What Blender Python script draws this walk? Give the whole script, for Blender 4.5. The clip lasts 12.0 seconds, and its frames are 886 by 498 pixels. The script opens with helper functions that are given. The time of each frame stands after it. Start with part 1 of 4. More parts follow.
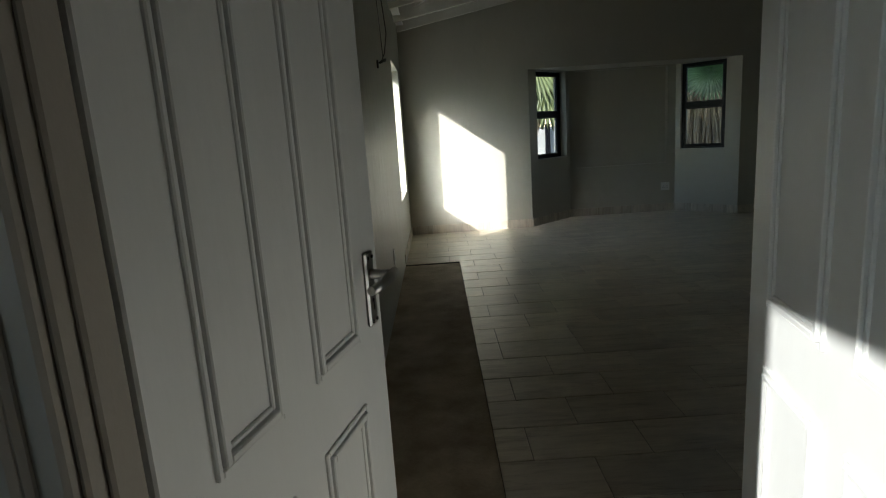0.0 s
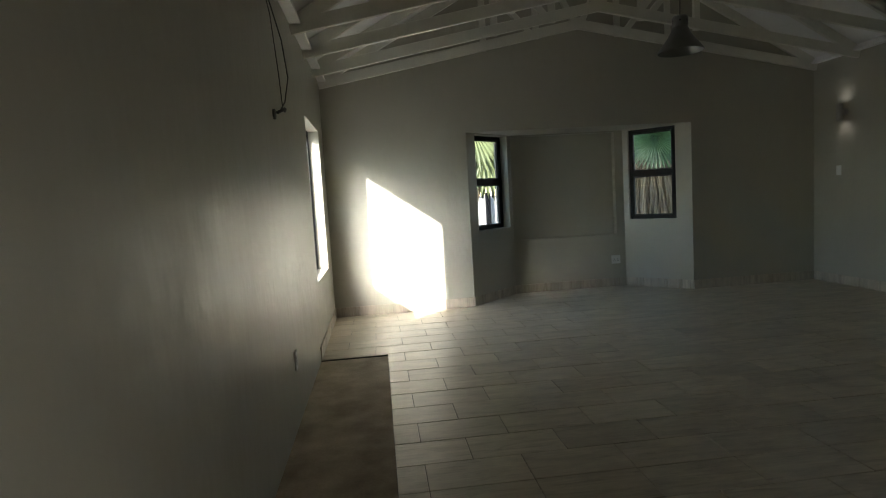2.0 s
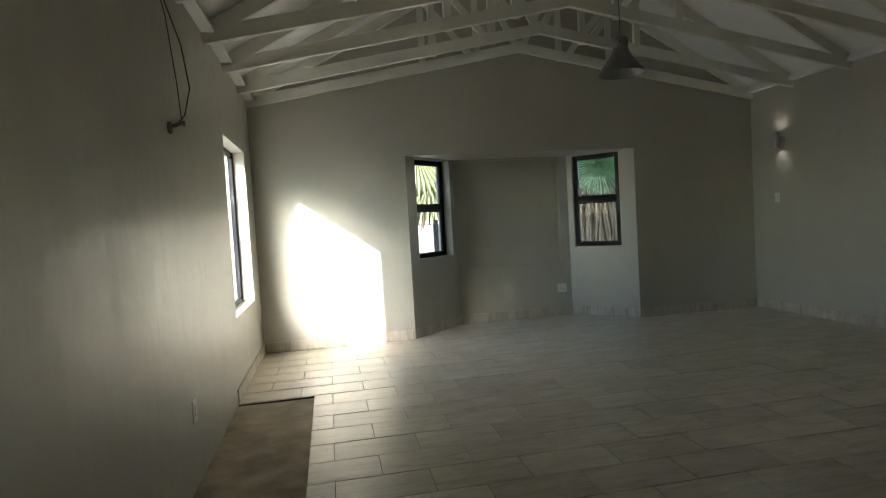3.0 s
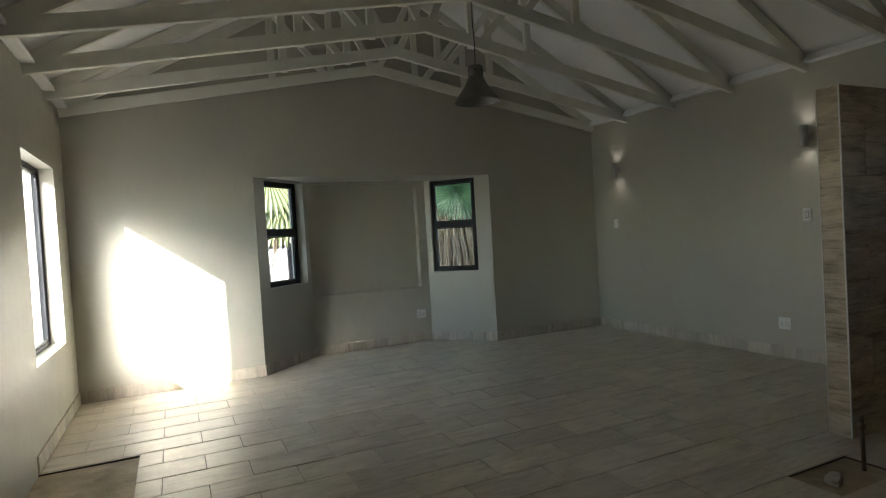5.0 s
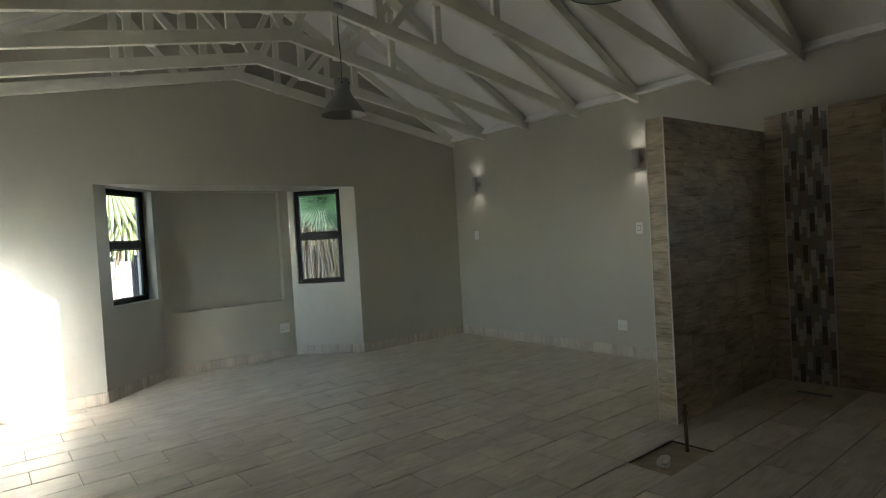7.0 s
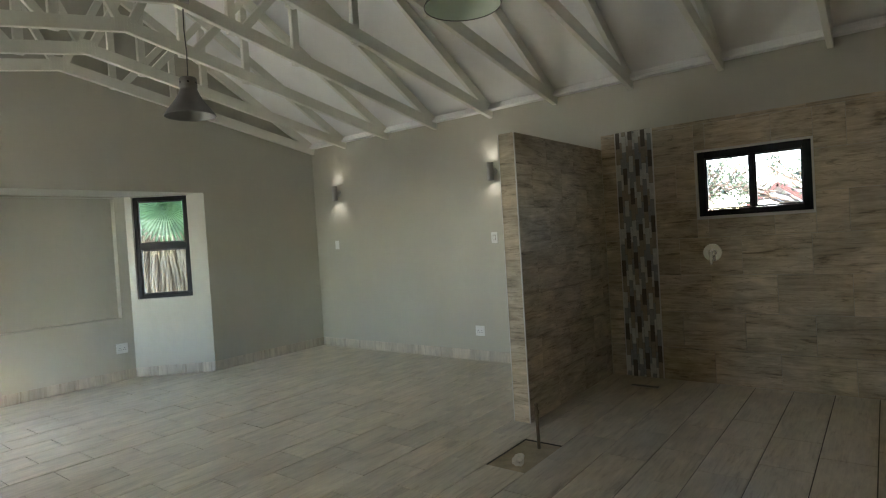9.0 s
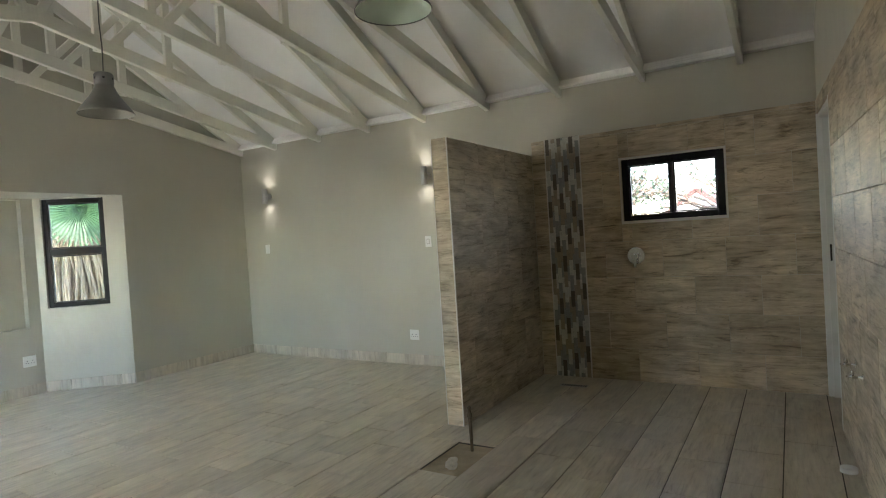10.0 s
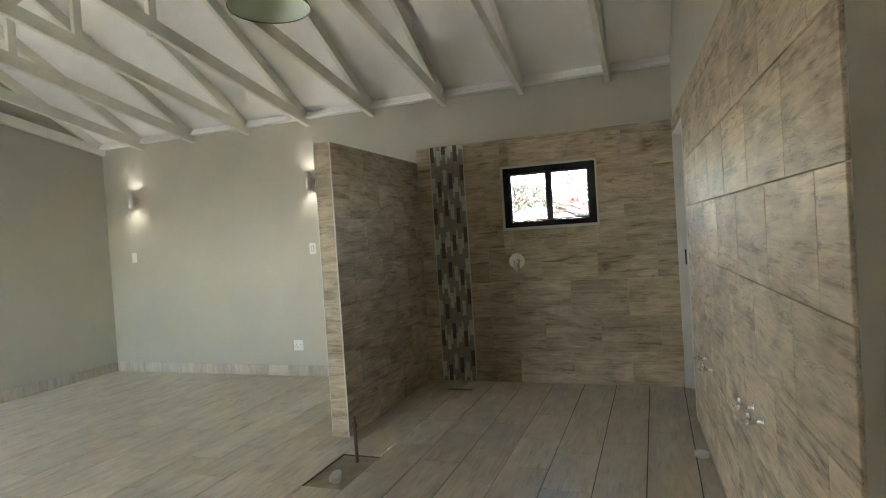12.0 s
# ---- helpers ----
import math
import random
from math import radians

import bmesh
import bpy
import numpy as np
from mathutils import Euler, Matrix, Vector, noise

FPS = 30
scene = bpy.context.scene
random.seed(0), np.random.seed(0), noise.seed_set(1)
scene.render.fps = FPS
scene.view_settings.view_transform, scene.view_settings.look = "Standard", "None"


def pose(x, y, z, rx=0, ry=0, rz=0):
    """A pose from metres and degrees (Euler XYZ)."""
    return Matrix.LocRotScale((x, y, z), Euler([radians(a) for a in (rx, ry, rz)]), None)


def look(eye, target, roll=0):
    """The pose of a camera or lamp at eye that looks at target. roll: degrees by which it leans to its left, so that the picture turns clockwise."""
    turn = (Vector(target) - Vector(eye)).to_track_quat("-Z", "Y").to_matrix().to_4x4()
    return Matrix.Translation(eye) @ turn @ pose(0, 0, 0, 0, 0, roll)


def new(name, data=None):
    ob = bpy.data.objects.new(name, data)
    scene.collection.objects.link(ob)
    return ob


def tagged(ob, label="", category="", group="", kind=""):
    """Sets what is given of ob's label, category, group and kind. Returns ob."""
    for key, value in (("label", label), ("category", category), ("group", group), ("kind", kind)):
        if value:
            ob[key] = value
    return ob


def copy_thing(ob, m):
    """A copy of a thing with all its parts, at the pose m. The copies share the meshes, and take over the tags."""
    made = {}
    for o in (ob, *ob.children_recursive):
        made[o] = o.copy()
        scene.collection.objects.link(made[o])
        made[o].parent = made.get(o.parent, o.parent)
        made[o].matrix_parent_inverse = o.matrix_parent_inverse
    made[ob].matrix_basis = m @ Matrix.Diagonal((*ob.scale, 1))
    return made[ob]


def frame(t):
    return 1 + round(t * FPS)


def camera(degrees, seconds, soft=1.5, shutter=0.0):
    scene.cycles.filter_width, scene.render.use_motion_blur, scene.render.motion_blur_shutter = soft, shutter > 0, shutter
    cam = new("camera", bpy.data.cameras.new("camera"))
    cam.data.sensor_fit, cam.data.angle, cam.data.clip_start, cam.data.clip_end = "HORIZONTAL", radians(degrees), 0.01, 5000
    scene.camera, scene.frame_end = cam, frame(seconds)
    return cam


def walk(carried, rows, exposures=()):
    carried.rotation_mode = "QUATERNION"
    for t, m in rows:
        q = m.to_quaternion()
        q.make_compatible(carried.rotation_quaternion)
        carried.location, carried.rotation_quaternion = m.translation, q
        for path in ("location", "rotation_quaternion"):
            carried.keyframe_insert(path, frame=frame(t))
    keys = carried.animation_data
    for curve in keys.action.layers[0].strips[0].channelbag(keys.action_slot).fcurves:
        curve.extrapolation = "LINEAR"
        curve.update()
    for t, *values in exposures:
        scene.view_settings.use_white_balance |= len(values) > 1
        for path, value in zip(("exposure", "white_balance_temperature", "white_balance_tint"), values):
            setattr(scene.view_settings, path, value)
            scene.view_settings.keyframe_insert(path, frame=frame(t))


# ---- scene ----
cam = camera(75.1, 12.0, 1.1)
PATH = [
    (0, (0.379, 0.428, 1.3), (0.383, 2.389, 0.903), -3.8),
    (0.5, (0.42, 0.669, 1.298), (0.461, 2.641, 0.971), -3.7),
    (1, (0.476, 0.902, 1.299), (0.555, 2.883, 1.038), -3.6),
    (1.5, (0.515, 1.143, 1.271), (0.645, 3.127, 1.059), -3.5),
    (2, (0.544, 1.378, 1.287), (0.762, 3.358, 1.108), -3.4),
    (2.5, (0.666, 1.556, 1.285), (0.952, 3.53, 1.15), -3.3),
    (3, (0.74, 1.701, 1.27), (1.125, 3.662, 1.175), -3.3),
    (3.5, (0.796, 1.803, 1.28), (1.312, 3.733, 1.21), -3.4),
    (5.5, (0.83, 1.919, 1.326), (1.776, 3.681, 1.278), -3.3),
    (6, (0.838, 1.907, 1.32), (1.876, 3.616, 1.278), -3.3),
    (6.5, (0.828, 1.888, 1.322), (1.959, 3.538, 1.283), -3.3),
    (7, (0.775, 1.893, 1.347), (2.025, 3.453, 1.301), -3.4),
    (7.5, (0.767, 1.908, 1.34), (2.117, 3.383, 1.297), -3.3),
    (9.5, (0.807, 1.894, 1.353), (2.457, 3.023, 1.308), -3.6),
    (10, (0.812, 1.888, 1.357), (2.522, 2.924, 1.311), -3.6),
    (10.5, (0.826, 1.883, 1.36), (2.585, 2.833, 1.313), -3.7),
    (11, (0.842, 1.883, 1.354), (2.647, 2.743, 1.31), -3.7),
    (11.5, (0.844, 1.868, 1.36), (2.684, 2.651, 1.312), -3.8),
    (12, (0.85, 1.871, 1.354), (2.726, 2.563, 1.307), -3.7),
]
EXPOSURES = [(0.0, 1.6, 6300, 7), (1.0, 1.75, 6450, 9), (1.5, 2.05, 6550, 10), (3.0, 3.13, 6600, 11), (5.5, 3.2, 6600, 12), (7.5, 3.8, 6550, 11), (9.5, 4.72, 6600, 13), (12.0, 5.18, 6680, 14)]
walk(cam, [(t, look(eye, target, roll)) for t, eye, target, roll in PATH], EXPOSURES)

# ---- light ----
SUN_WAY = Vector((0.95, 1.0, -0.67)).normalized()
world = bpy.data.worlds.new("sky")
scene.world = world
world.use_nodes = True
wn = world.node_tree
sky = wn.nodes.new("ShaderNodeTexSky")
sky.sky_type = "NISHITA"
sky.sun_disc = False
sky.dust_density = 0.05
sky.sun_elevation = math.asin(-SUN_WAY.z)
sky.sun_rotation = math.atan2(-SUN_WAY.x, -SUN_WAY.y)
wn.nodes["Background"].inputs["Strength"].default_value = 0.15
wn.links.new(sky.outputs["Color"], wn.nodes["Background"].inputs["Color"])
sun = new("sun", bpy.data.lights.new("sun", "SUN"))
sun.data.energy = 3.0
sun.data.angle = radians(0.5)
sun.data.color = (1.0, 0.98, 0.95)
sun.matrix_world = look((-9, -9, 8), Vector((-9, -9, 8)) + SUN_WAY)


# ---- materials ----
def node(nt, kind, **values):
    n = nt.nodes.new(kind)
    for key, value in values.items():
        n.inputs[key.replace("_", " ")].default_value = value
    return n


def material(name, base, rough=0.5, metal=0.0, vary=0.12, scale=3.0, grain=60.0, bump=0.05, stretch=(1, 1, 1), coat=0.0, tint=None, piece=0.0, depth=0.01, rvary=0.1):
    """A surface with a broad and a fine variation of colour and gloss, and a fine relief. piece: how much single pieces differ."""
    m = bpy.data.materials.new(name)
    m.use_nodes = True
    nt = m.node_tree
    b = nt.nodes["Principled BSDF"]
    b.inputs["Metallic"].default_value = metal
    b.inputs["Coat Weight"].default_value = coat
    b.inputs["Coat Roughness"].default_value = 0.15
    co = nt.nodes.new("ShaderNodeTexCoord")
    geo = nt.nodes.new("ShaderNodeNewGeometry")
    mp = nt.nodes.new("ShaderNodeMapping")
    mp.inputs["Scale"].default_value = stretch
    if piece:
        info = nt.nodes.new("ShaderNodeObjectInfo")
        mul = nt.nodes.new("ShaderNodeMath")
        mul.operation = "MULTIPLY"
        mul.inputs[1].default_value = 37.0
        nt.links.new(info.outputs["Random"], mul.inputs[0])
        add = nt.nodes.new("ShaderNodeVectorMath")
        add.operation = "ADD"
        nt.links.new(geo.outputs["Position"], add.inputs[0])
        nt.links.new(mul.outputs[0], add.inputs[1])
        nt.links.new(add.outputs[0], mp.inputs["Vector"])
    else:
        nt.links.new(geo.outputs["Position"], mp.inputs["Vector"])
    broad = node(nt, "ShaderNodeTexNoise", Scale=scale, Detail=5.0, Roughness=0.6)
    fine = node(nt, "ShaderNodeTexNoise", Scale=grain, Detail=3.0)
    nt.links.new(mp.outputs[0], broad.inputs["Vector"])
    nt.links.new(mp.outputs[0], fine.inputs["Vector"])
    ramp = nt.nodes.new("ShaderNodeValToRGB")
    lo = [c * (1 - vary) for c in base]
    hi = [min(1, c * (1 + vary)) for c in (tint or base)]
    ramp.color_ramp.elements[0].position, ramp.color_ramp.elements[1].position = 0.3, 0.7
    ramp.color_ramp.elements[0].color, ramp.color_ramp.elements[1].color = (*lo, 1), (*hi, 1)
    nt.links.new(broad.outputs["Fac"], ramp.inputs["Fac"])
    hsv = nt.nodes.new("ShaderNodeHueSaturation")
    nt.links.new(ramp.outputs["Color"], hsv.inputs["Color"])
    val = nt.nodes.new("ShaderNodeMapRange")
    val.inputs["To Min"].default_value, val.inputs["To Max"].default_value = 1 - vary * 0.5, 1 + vary * 0.5
    nt.links.new(fine.outputs["Fac"], val.inputs["Value"])
    if piece:
        pm = nt.nodes.new("ShaderNodeMapRange")
        pm.inputs["To Min"].default_value, pm.inputs["To Max"].default_value = 1 - piece, 1 + piece
        nt.links.new(info.outputs["Random"], pm.inputs["Value"])
        mm = nt.nodes.new("ShaderNodeMath")
        mm.operation = "MULTIPLY"
        nt.links.new(pm.outputs[0], mm.inputs[0])
        nt.links.new(val.outputs[0], mm.inputs[1])
        nt.links.new(mm.outputs[0], hsv.inputs["Value"])
    else:
        nt.links.new(val.outputs[0], hsv.inputs["Value"])
    nt.links.new(hsv.outputs["Color"], b.inputs["Base Color"])
    rr = nt.nodes.new("ShaderNodeMapRange")
    rr.inputs["To Min"].default_value, rr.inputs["To Max"].default_value = max(0.02, rough - rvary), min(1, rough + rvary)
    nt.links.new(broad.outputs["Fac"], rr.inputs["Value"])
    nt.links.new(rr.outputs[0], b.inputs["Roughness"])
    if bump:
        bp = node(nt, "ShaderNodeBump", Strength=bump, Distance=depth)
        nt.links.new(fine.outputs["Fac"], bp.inputs["Height"])
        nt.links.new(bp.outputs[0], b.inputs["Normal"])
    return m


def plank_material(name, dark, light, axis, rough=0.32, piece=0.1, streak=14.0, blotch=0.2, crack=0.0, gloss=0.5):
    """Wood-look glazed porcelain: streaks along one axis, blotches and fine cracks; every tile takes another part of the pattern."""
    m = bpy.data.materials.new(name)
    m.use_nodes = True
    nt = m.node_tree
    link = nt.links.new
    b = nt.nodes["Principled BSDF"]
    b.inputs["Specular IOR Level"].default_value = gloss
    geo = nt.nodes.new("ShaderNodeNewGeometry")
    info = nt.nodes.new("ShaderNodeObjectInfo")
    mul = nt.nodes.new("ShaderNodeMath")
    mul.operation = "MULTIPLY"
    mul.inputs[1].default_value = 53.0
    link(info.outputs["Random"], mul.inputs[0])
    add = nt.nodes.new("ShaderNodeVectorMath")
    link(geo.outputs["Position"], add.inputs[0])
    link(mul.outputs[0], add.inputs[1])

    def stretched(across, ratio, **values):
        mp = nt.nodes.new("ShaderNodeMapping")
        s = [across, across, across]
        s[axis] = across * ratio
        mp.inputs["Scale"].default_value = s
        link(add.outputs[0], mp.inputs["Vector"])
        n = node(nt, "ShaderNodeTexNoise", Scale=1.0, **values)
        link(mp.outputs[0], n.inputs["Vector"])
        return n

    def spread(socket, f0, f1, t0, t1):
        n = nt.nodes.new("ShaderNodeMapRange")
        for key, v in (("From Min", f0), ("From Max", f1), ("To Min", t0), ("To Max", t1)):
            n.inputs[key].default_value = v
        link(socket, n.inputs["Value"])
        return n.outputs[0]

    def times(p, q):
        n = nt.nodes.new("ShaderNodeMath")
        n.operation = "MULTIPLY"
        link(p, n.inputs[0])
        link(q, n.inputs[1])
        return n.outputs[0]

    grain = stretched(streak, 0.17, Detail=6.0, Roughness=0.65, Distortion=1.2)
    hair = stretched(streak * 5, 0.07, Detail=4.0, Roughness=0.7, Distortion=0.4)
    cloud = stretched(streak * 0.5, 0.5, Detail=4.0, Roughness=0.6, Distortion=0.6)
    both = nt.nodes.new("ShaderNodeMix")
    both.inputs[0].default_value = 0.4
    link(grain.outputs["Fac"], both.inputs[2])
    link(hair.outputs["Fac"], both.inputs[3])
    ramp = nt.nodes.new("ShaderNodeValToRGB")
    e = ramp.color_ramp.elements
    e[0].position, e[1].position = 0.36, 0.62
    e[0].color, e[1].color = (*dark, 1), (*light, 1)
    k = e.new(0.46)
    k.color = (*[0.4 * d + 0.6 * l for d, l in zip(dark, light)], 1)
    link(both.outputs[0], ramp.inputs["Fac"])
    hsv = nt.nodes.new("ShaderNodeHueSaturation")
    link(ramp.outputs["Color"], hsv.inputs["Color"])
    value = times(spread(info.outputs["Random"], 0, 1, 1 - piece, 1 + piece), spread(cloud.outputs["Fac"], 0.3, 0.7, 1 - blotch, 1 + blotch * 0.8))
    if crack:
        line = stretched(streak * 0.9, 0.12, Detail=3.0, Roughness=0.55, Distortion=1.6)
        off = nt.nodes.new("ShaderNodeMath")
        off.operation = "SUBTRACT"
        off.inputs[1].default_value = 0.57
        link(line.outputs["Fac"], off.inputs[0])
        size = nt.nodes.new("ShaderNodeMath")
        size.operation = "ABSOLUTE"
        link(off.outputs[0], size.inputs[0])
        value = times(value, spread(size.outputs[0], 0.0, 0.012, 1 - crack, 1.0))
    link(value, hsv.inputs["Value"])
    link(hsv.outputs["Color"], b.inputs["Base Color"])
    link(spread(grain.outputs["Fac"], 0, 1, rough - 0.06, rough + 0.1), b.inputs["Roughness"])
    bp = node(nt, "ShaderNodeBump", Strength=0.15, Distance=0.004)
    link(both.outputs[0], bp.inputs["Height"])
    link(bp.outputs[0], b.inputs["Normal"])
    return m


WALL = material("wall_paint", (0.475, 0.455, 0.375), 0.37, vary=0.04, scale=1.2, grain=4.0, bump=0.55, stretch=(1, 1, 0.6), depth=0.022)
CEIL = material("ceiling_paint", (0.90, 0.89, 0.86), 0.6, vary=0.03, scale=2, grain=40, bump=0.04)
TIMBER = material("truss_paint", (0.79, 0.775, 0.69), 0.5, vary=0.05, scale=4, grain=50, bump=0.12, stretch=(1, 1, 1))
FLOORTILE = plank_material("floor_porcelain", (0.43, 0.365, 0.27), (0.66, 0.59, 0.465), 0, 0.34, 0.09, blotch=0.14, crack=0.12)
WALLTILE_R = plank_material("wall_porcelain_y", (0.19, 0.145, 0.092), (0.575, 0.475, 0.34), 1, 0.42, 0.12, blotch=0.26, crack=0.4, gloss=0.4)
WALLTILE_S = plank_material("wall_porcelain_x", (0.19, 0.148, 0.096), (0.59, 0.495, 0.365), 0, 0.52, 0.11, blotch=0.28, crack=0.4, gloss=0.3)
GROUT = material("grout", (0.095, 0.08, 0.065), 0.9, vary=0.2, scale=8, grain=120, bump=0.1)
SCREED = material("bare_screed", (0.34, 0.27, 0.175), 0.85, vary=0.3, scale=3.5, grain=70, bump=0.4, tint=(0.44, 0.36, 0.245))
# dark plaster of the unseen sun blockers added before the entry
BLOCKER = material("blocker_plaster", (0.26, 0.24, 0.20), 0.8, vary=0.1, scale=2, grain=30, bump=0.2)
ALU = material("dark_aluminium", (0.009, 0.0095, 0.011), 0.5, vary=0.1, scale=5, grain=200, bump=0.02)
ALU.node_tree.nodes["Principled BSDF"].inputs["Specular IOR Level"].default_value = 0.25
CHROME = material("chrome", (0.78, 0.78, 0.79), 0.16, 1.0, vary=0.04, scale=8, grain=200, bump=0)
STEEL = material("brushed_steel", (0.50, 0.49, 0.47), 0.32, 1.0, vary=0.08, scale=6, grain=150, bump=0.03)
TRIM = material("satin_tile_trim", (0.62, 0.60, 0.56), 0.5, 0.35, vary=0.05, scale=8, grain=150, bump=0.02)
PLASTIC = material("white_plastic", (0.78, 0.78, 0.75), 0.35, vary=0.02, scale=10, grain=100, bump=0.0)
DARKHOLE = material("dark_slot", (0.02, 0.02, 0.02), 0.6, vary=0.1, scale=10, grain=100, bump=0.0)
DOORPAINT = material("door_enamel", (0.74, 0.74, 0.71), 0.38, vary=0.03, scale=2.5, grain=35, bump=0.06, stretch=(1, 1, 0.3))
FRAMEPAINT = material("frame_enamel", (0.40, 0.365, 0.31), 0.4, vary=0.06, scale=3, grain=50, bump=0.08)
GALV = material("galvanised_grey", (0.20, 0.20, 0.19), 0.42, 0.6, vary=0.12, scale=9, grain=120, bump=0.03)
SHADEIN = material("shade_inside", (0.62, 0.72, 0.60), 0.5, vary=0.04, scale=6, grain=80, bump=0.02)
CORD = material("grey_cord", (0.09, 0.085, 0.08), 0.6, vary=0.1, scale=20, grain=200, bump=0.0)
COPPER = material("dull_brass_pipe", (0.16, 0.12, 0.08), 0.45, 0.7, vary=0.2, scale=20, grain=120, bump=0.05)
RAG = material("paper_wad", (0.62, 0.58, 0.50), 0.9, vary=0.15, scale=25, grain=120, bump=0.3)
RENDERWALL = material("garden_plaster", (0.78, 0.75, 0.68), 0.85, vary=0.08, scale=2, grain=40, bump=0.2)
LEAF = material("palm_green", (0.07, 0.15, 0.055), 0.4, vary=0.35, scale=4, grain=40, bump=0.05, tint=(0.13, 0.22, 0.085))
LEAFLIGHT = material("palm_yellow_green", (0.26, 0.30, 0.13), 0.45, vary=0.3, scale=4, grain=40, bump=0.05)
DRYLEAF = material("palm_dry", (0.33, 0.25, 0.16), 0.75, vary=0.35, scale=6, grain=50, bump=0.1)
BARK = material("bark", (0.12, 0.085, 0.06), 0.9, vary=0.3, scale=5, grain=40, bump=0.5)
TWIG = material("foliage", (0.045, 0.06, 0.03), 0.6, vary=0.4, scale=3, grain=30, bump=0.05)
ROOFRED = material("red_roof_tile", (0.10, 0.04, 0.03), 0.8, vary=0.2, scale=4, grain=30, bump=0.2)
GRAVEL = material("garden_ground", (0.29, 0.27, 0.23), 0.95, vary=0.25, scale=1.5, grain=30, bump=0.5)
BRICKPAVE = material("paving", (0.16, 0.14, 0.12), 0.9, vary=0.2, scale=3, grain=40, bump=0.3)
MOSAICS = [material("mosaic_" + n, c, 0.15 + 0.1 * (i % 2), vary=0.12, scale=30, grain=150, bump=0.02, piece=0.2) for i, (n, c) in enumerate((("charcoal", (0.125, 0.11, 0.09)), ("pale", (0.56, 0.555, 0.50)), ("taupe", (0.33, 0.285, 0.225)), ("grey", (0.28, 0.29, 0.275))))]
def glass(name, tint):
    m = bpy.data.materials.new(name)
    m.use_nodes = True
    b = m.node_tree.nodes["Principled BSDF"]
    b.inputs["Transmission Weight"].default_value = 1.0
    b.inputs["Roughness"].default_value = 0.0
    b.inputs["IOR"].default_value = 1.15
    b.inputs["Base Color"].default_value = (*tint, 1)
    return m


GLASS = glass("window_glass", (0.97, 0.99, 0.98))
# grey put into the pane colour to tone down the bright view outside
DIMGLASS = glass("view_dimming_glass", (0.45, 0.46, 0.47))
HALFDIMGLASS = glass("view_half_dimming_glass", (0.70, 0.71, 0.72))
LAMPGLOW = bpy.data.materials.new("sconce_lens")
LAMPGLOW.use_nodes = True
LAMPGLOW.node_tree.nodes["Principled BSDF"].inputs["Emission Color"].default_value = (1.0, 0.95, 0.89, 1)
LAMPGLOW.node_tree.nodes["Principled BSDF"].inputs["Emission Strength"].default_value = 1.6


# ---- mesh tools ----
def finish(bm, name, mats, parent=None, m=None, smooth=False):
    bmesh.ops.recalc_face_normals(bm, faces=bm.faces)
    me = bpy.data.meshes.new(name)
    bm.to_mesh(me)
    bm.free()
    for x in (mats if isinstance(mats, (list, tuple)) else [mats]):
        me.materials.append(x)
    if smooth:
        for p in me.polygons:
            p.use_smooth = True
    ob = new(name, me)
    if m is not None:
        ob.matrix_world = m
    if parent is not None:
        ob.parent = parent
    return ob


def add_box(bm, lo, hi, bevel=0.0, m=None, mat=0):
    c = [(a + b) / 2 for a, b in zip(lo, hi)]
    s = [abs(b - a) for a, b in zip(lo, hi)]
    r = bmesh.ops.create_cube(bm, size=1.0, matrix=Matrix.Translation(c) @ Matrix.Diagonal((*s, 1)))
    vs = r["verts"]
    if m is not None:
        bmesh.ops.transform(bm, matrix=m, verts=vs)
    faces = list({f for v in vs for f in v.link_faces})
    for f in faces:
        f.material_index = mat
    if bevel:
        es = list({e for v in vs for e in v.link_edges})
        q = bmesh.ops.bevel(bm, geom=es, offset=bevel, segments=1, affect="EDGES", profile=0.5)
        for f in q["faces"]:
            f.material_index = mat


def add_beam(bm, a, b, wide, deep, mat=0, bevel=0.0, up=(0, 1, 0)):
    """A straight member from a to b; wide along up's axis, deep across."""
    a, b = Vector(a), Vector(b)
    d = (b - a).normalized()
    u = Vector(up)
    w = d.cross(u).normalized()
    u = w.cross(d).normalized()
    m = Matrix((d, u, w)).transposed().to_4x4()
    m.translation = (a + b) / 2
    l = (b - a).length
    add_box(bm, (-l / 2, -wide / 2, -deep / 2), (l / 2, wide / 2, deep / 2), bevel, m, mat)


def add_lathe(bm, profile, seg=24, m=None, mat=0):
    """Turns (radius, height) pairs about z."""
    rings = []
    for r, z in profile:
        rings.append([bm.verts.new((r * math.cos(2 * math.pi * i / seg), r * math.sin(2 * math.pi * i / seg), z)) for i in range(seg)])
    for r0, r1 in zip(rings, rings[1:]):
        for i in range(seg):
            f = bm.faces.new((r0[i], r0[(i + 1) % seg], r1[(i + 1) % seg], r1[i]))
            f.material_index = mat
            f.smooth = True
    for ring in (rings[0], rings[-1]):
        f = bm.faces.new(ring)
        f.material_index = mat
    if m is not None:
        bmesh.ops.transform(bm, matrix=m, verts=[v for r in rings for v in r])


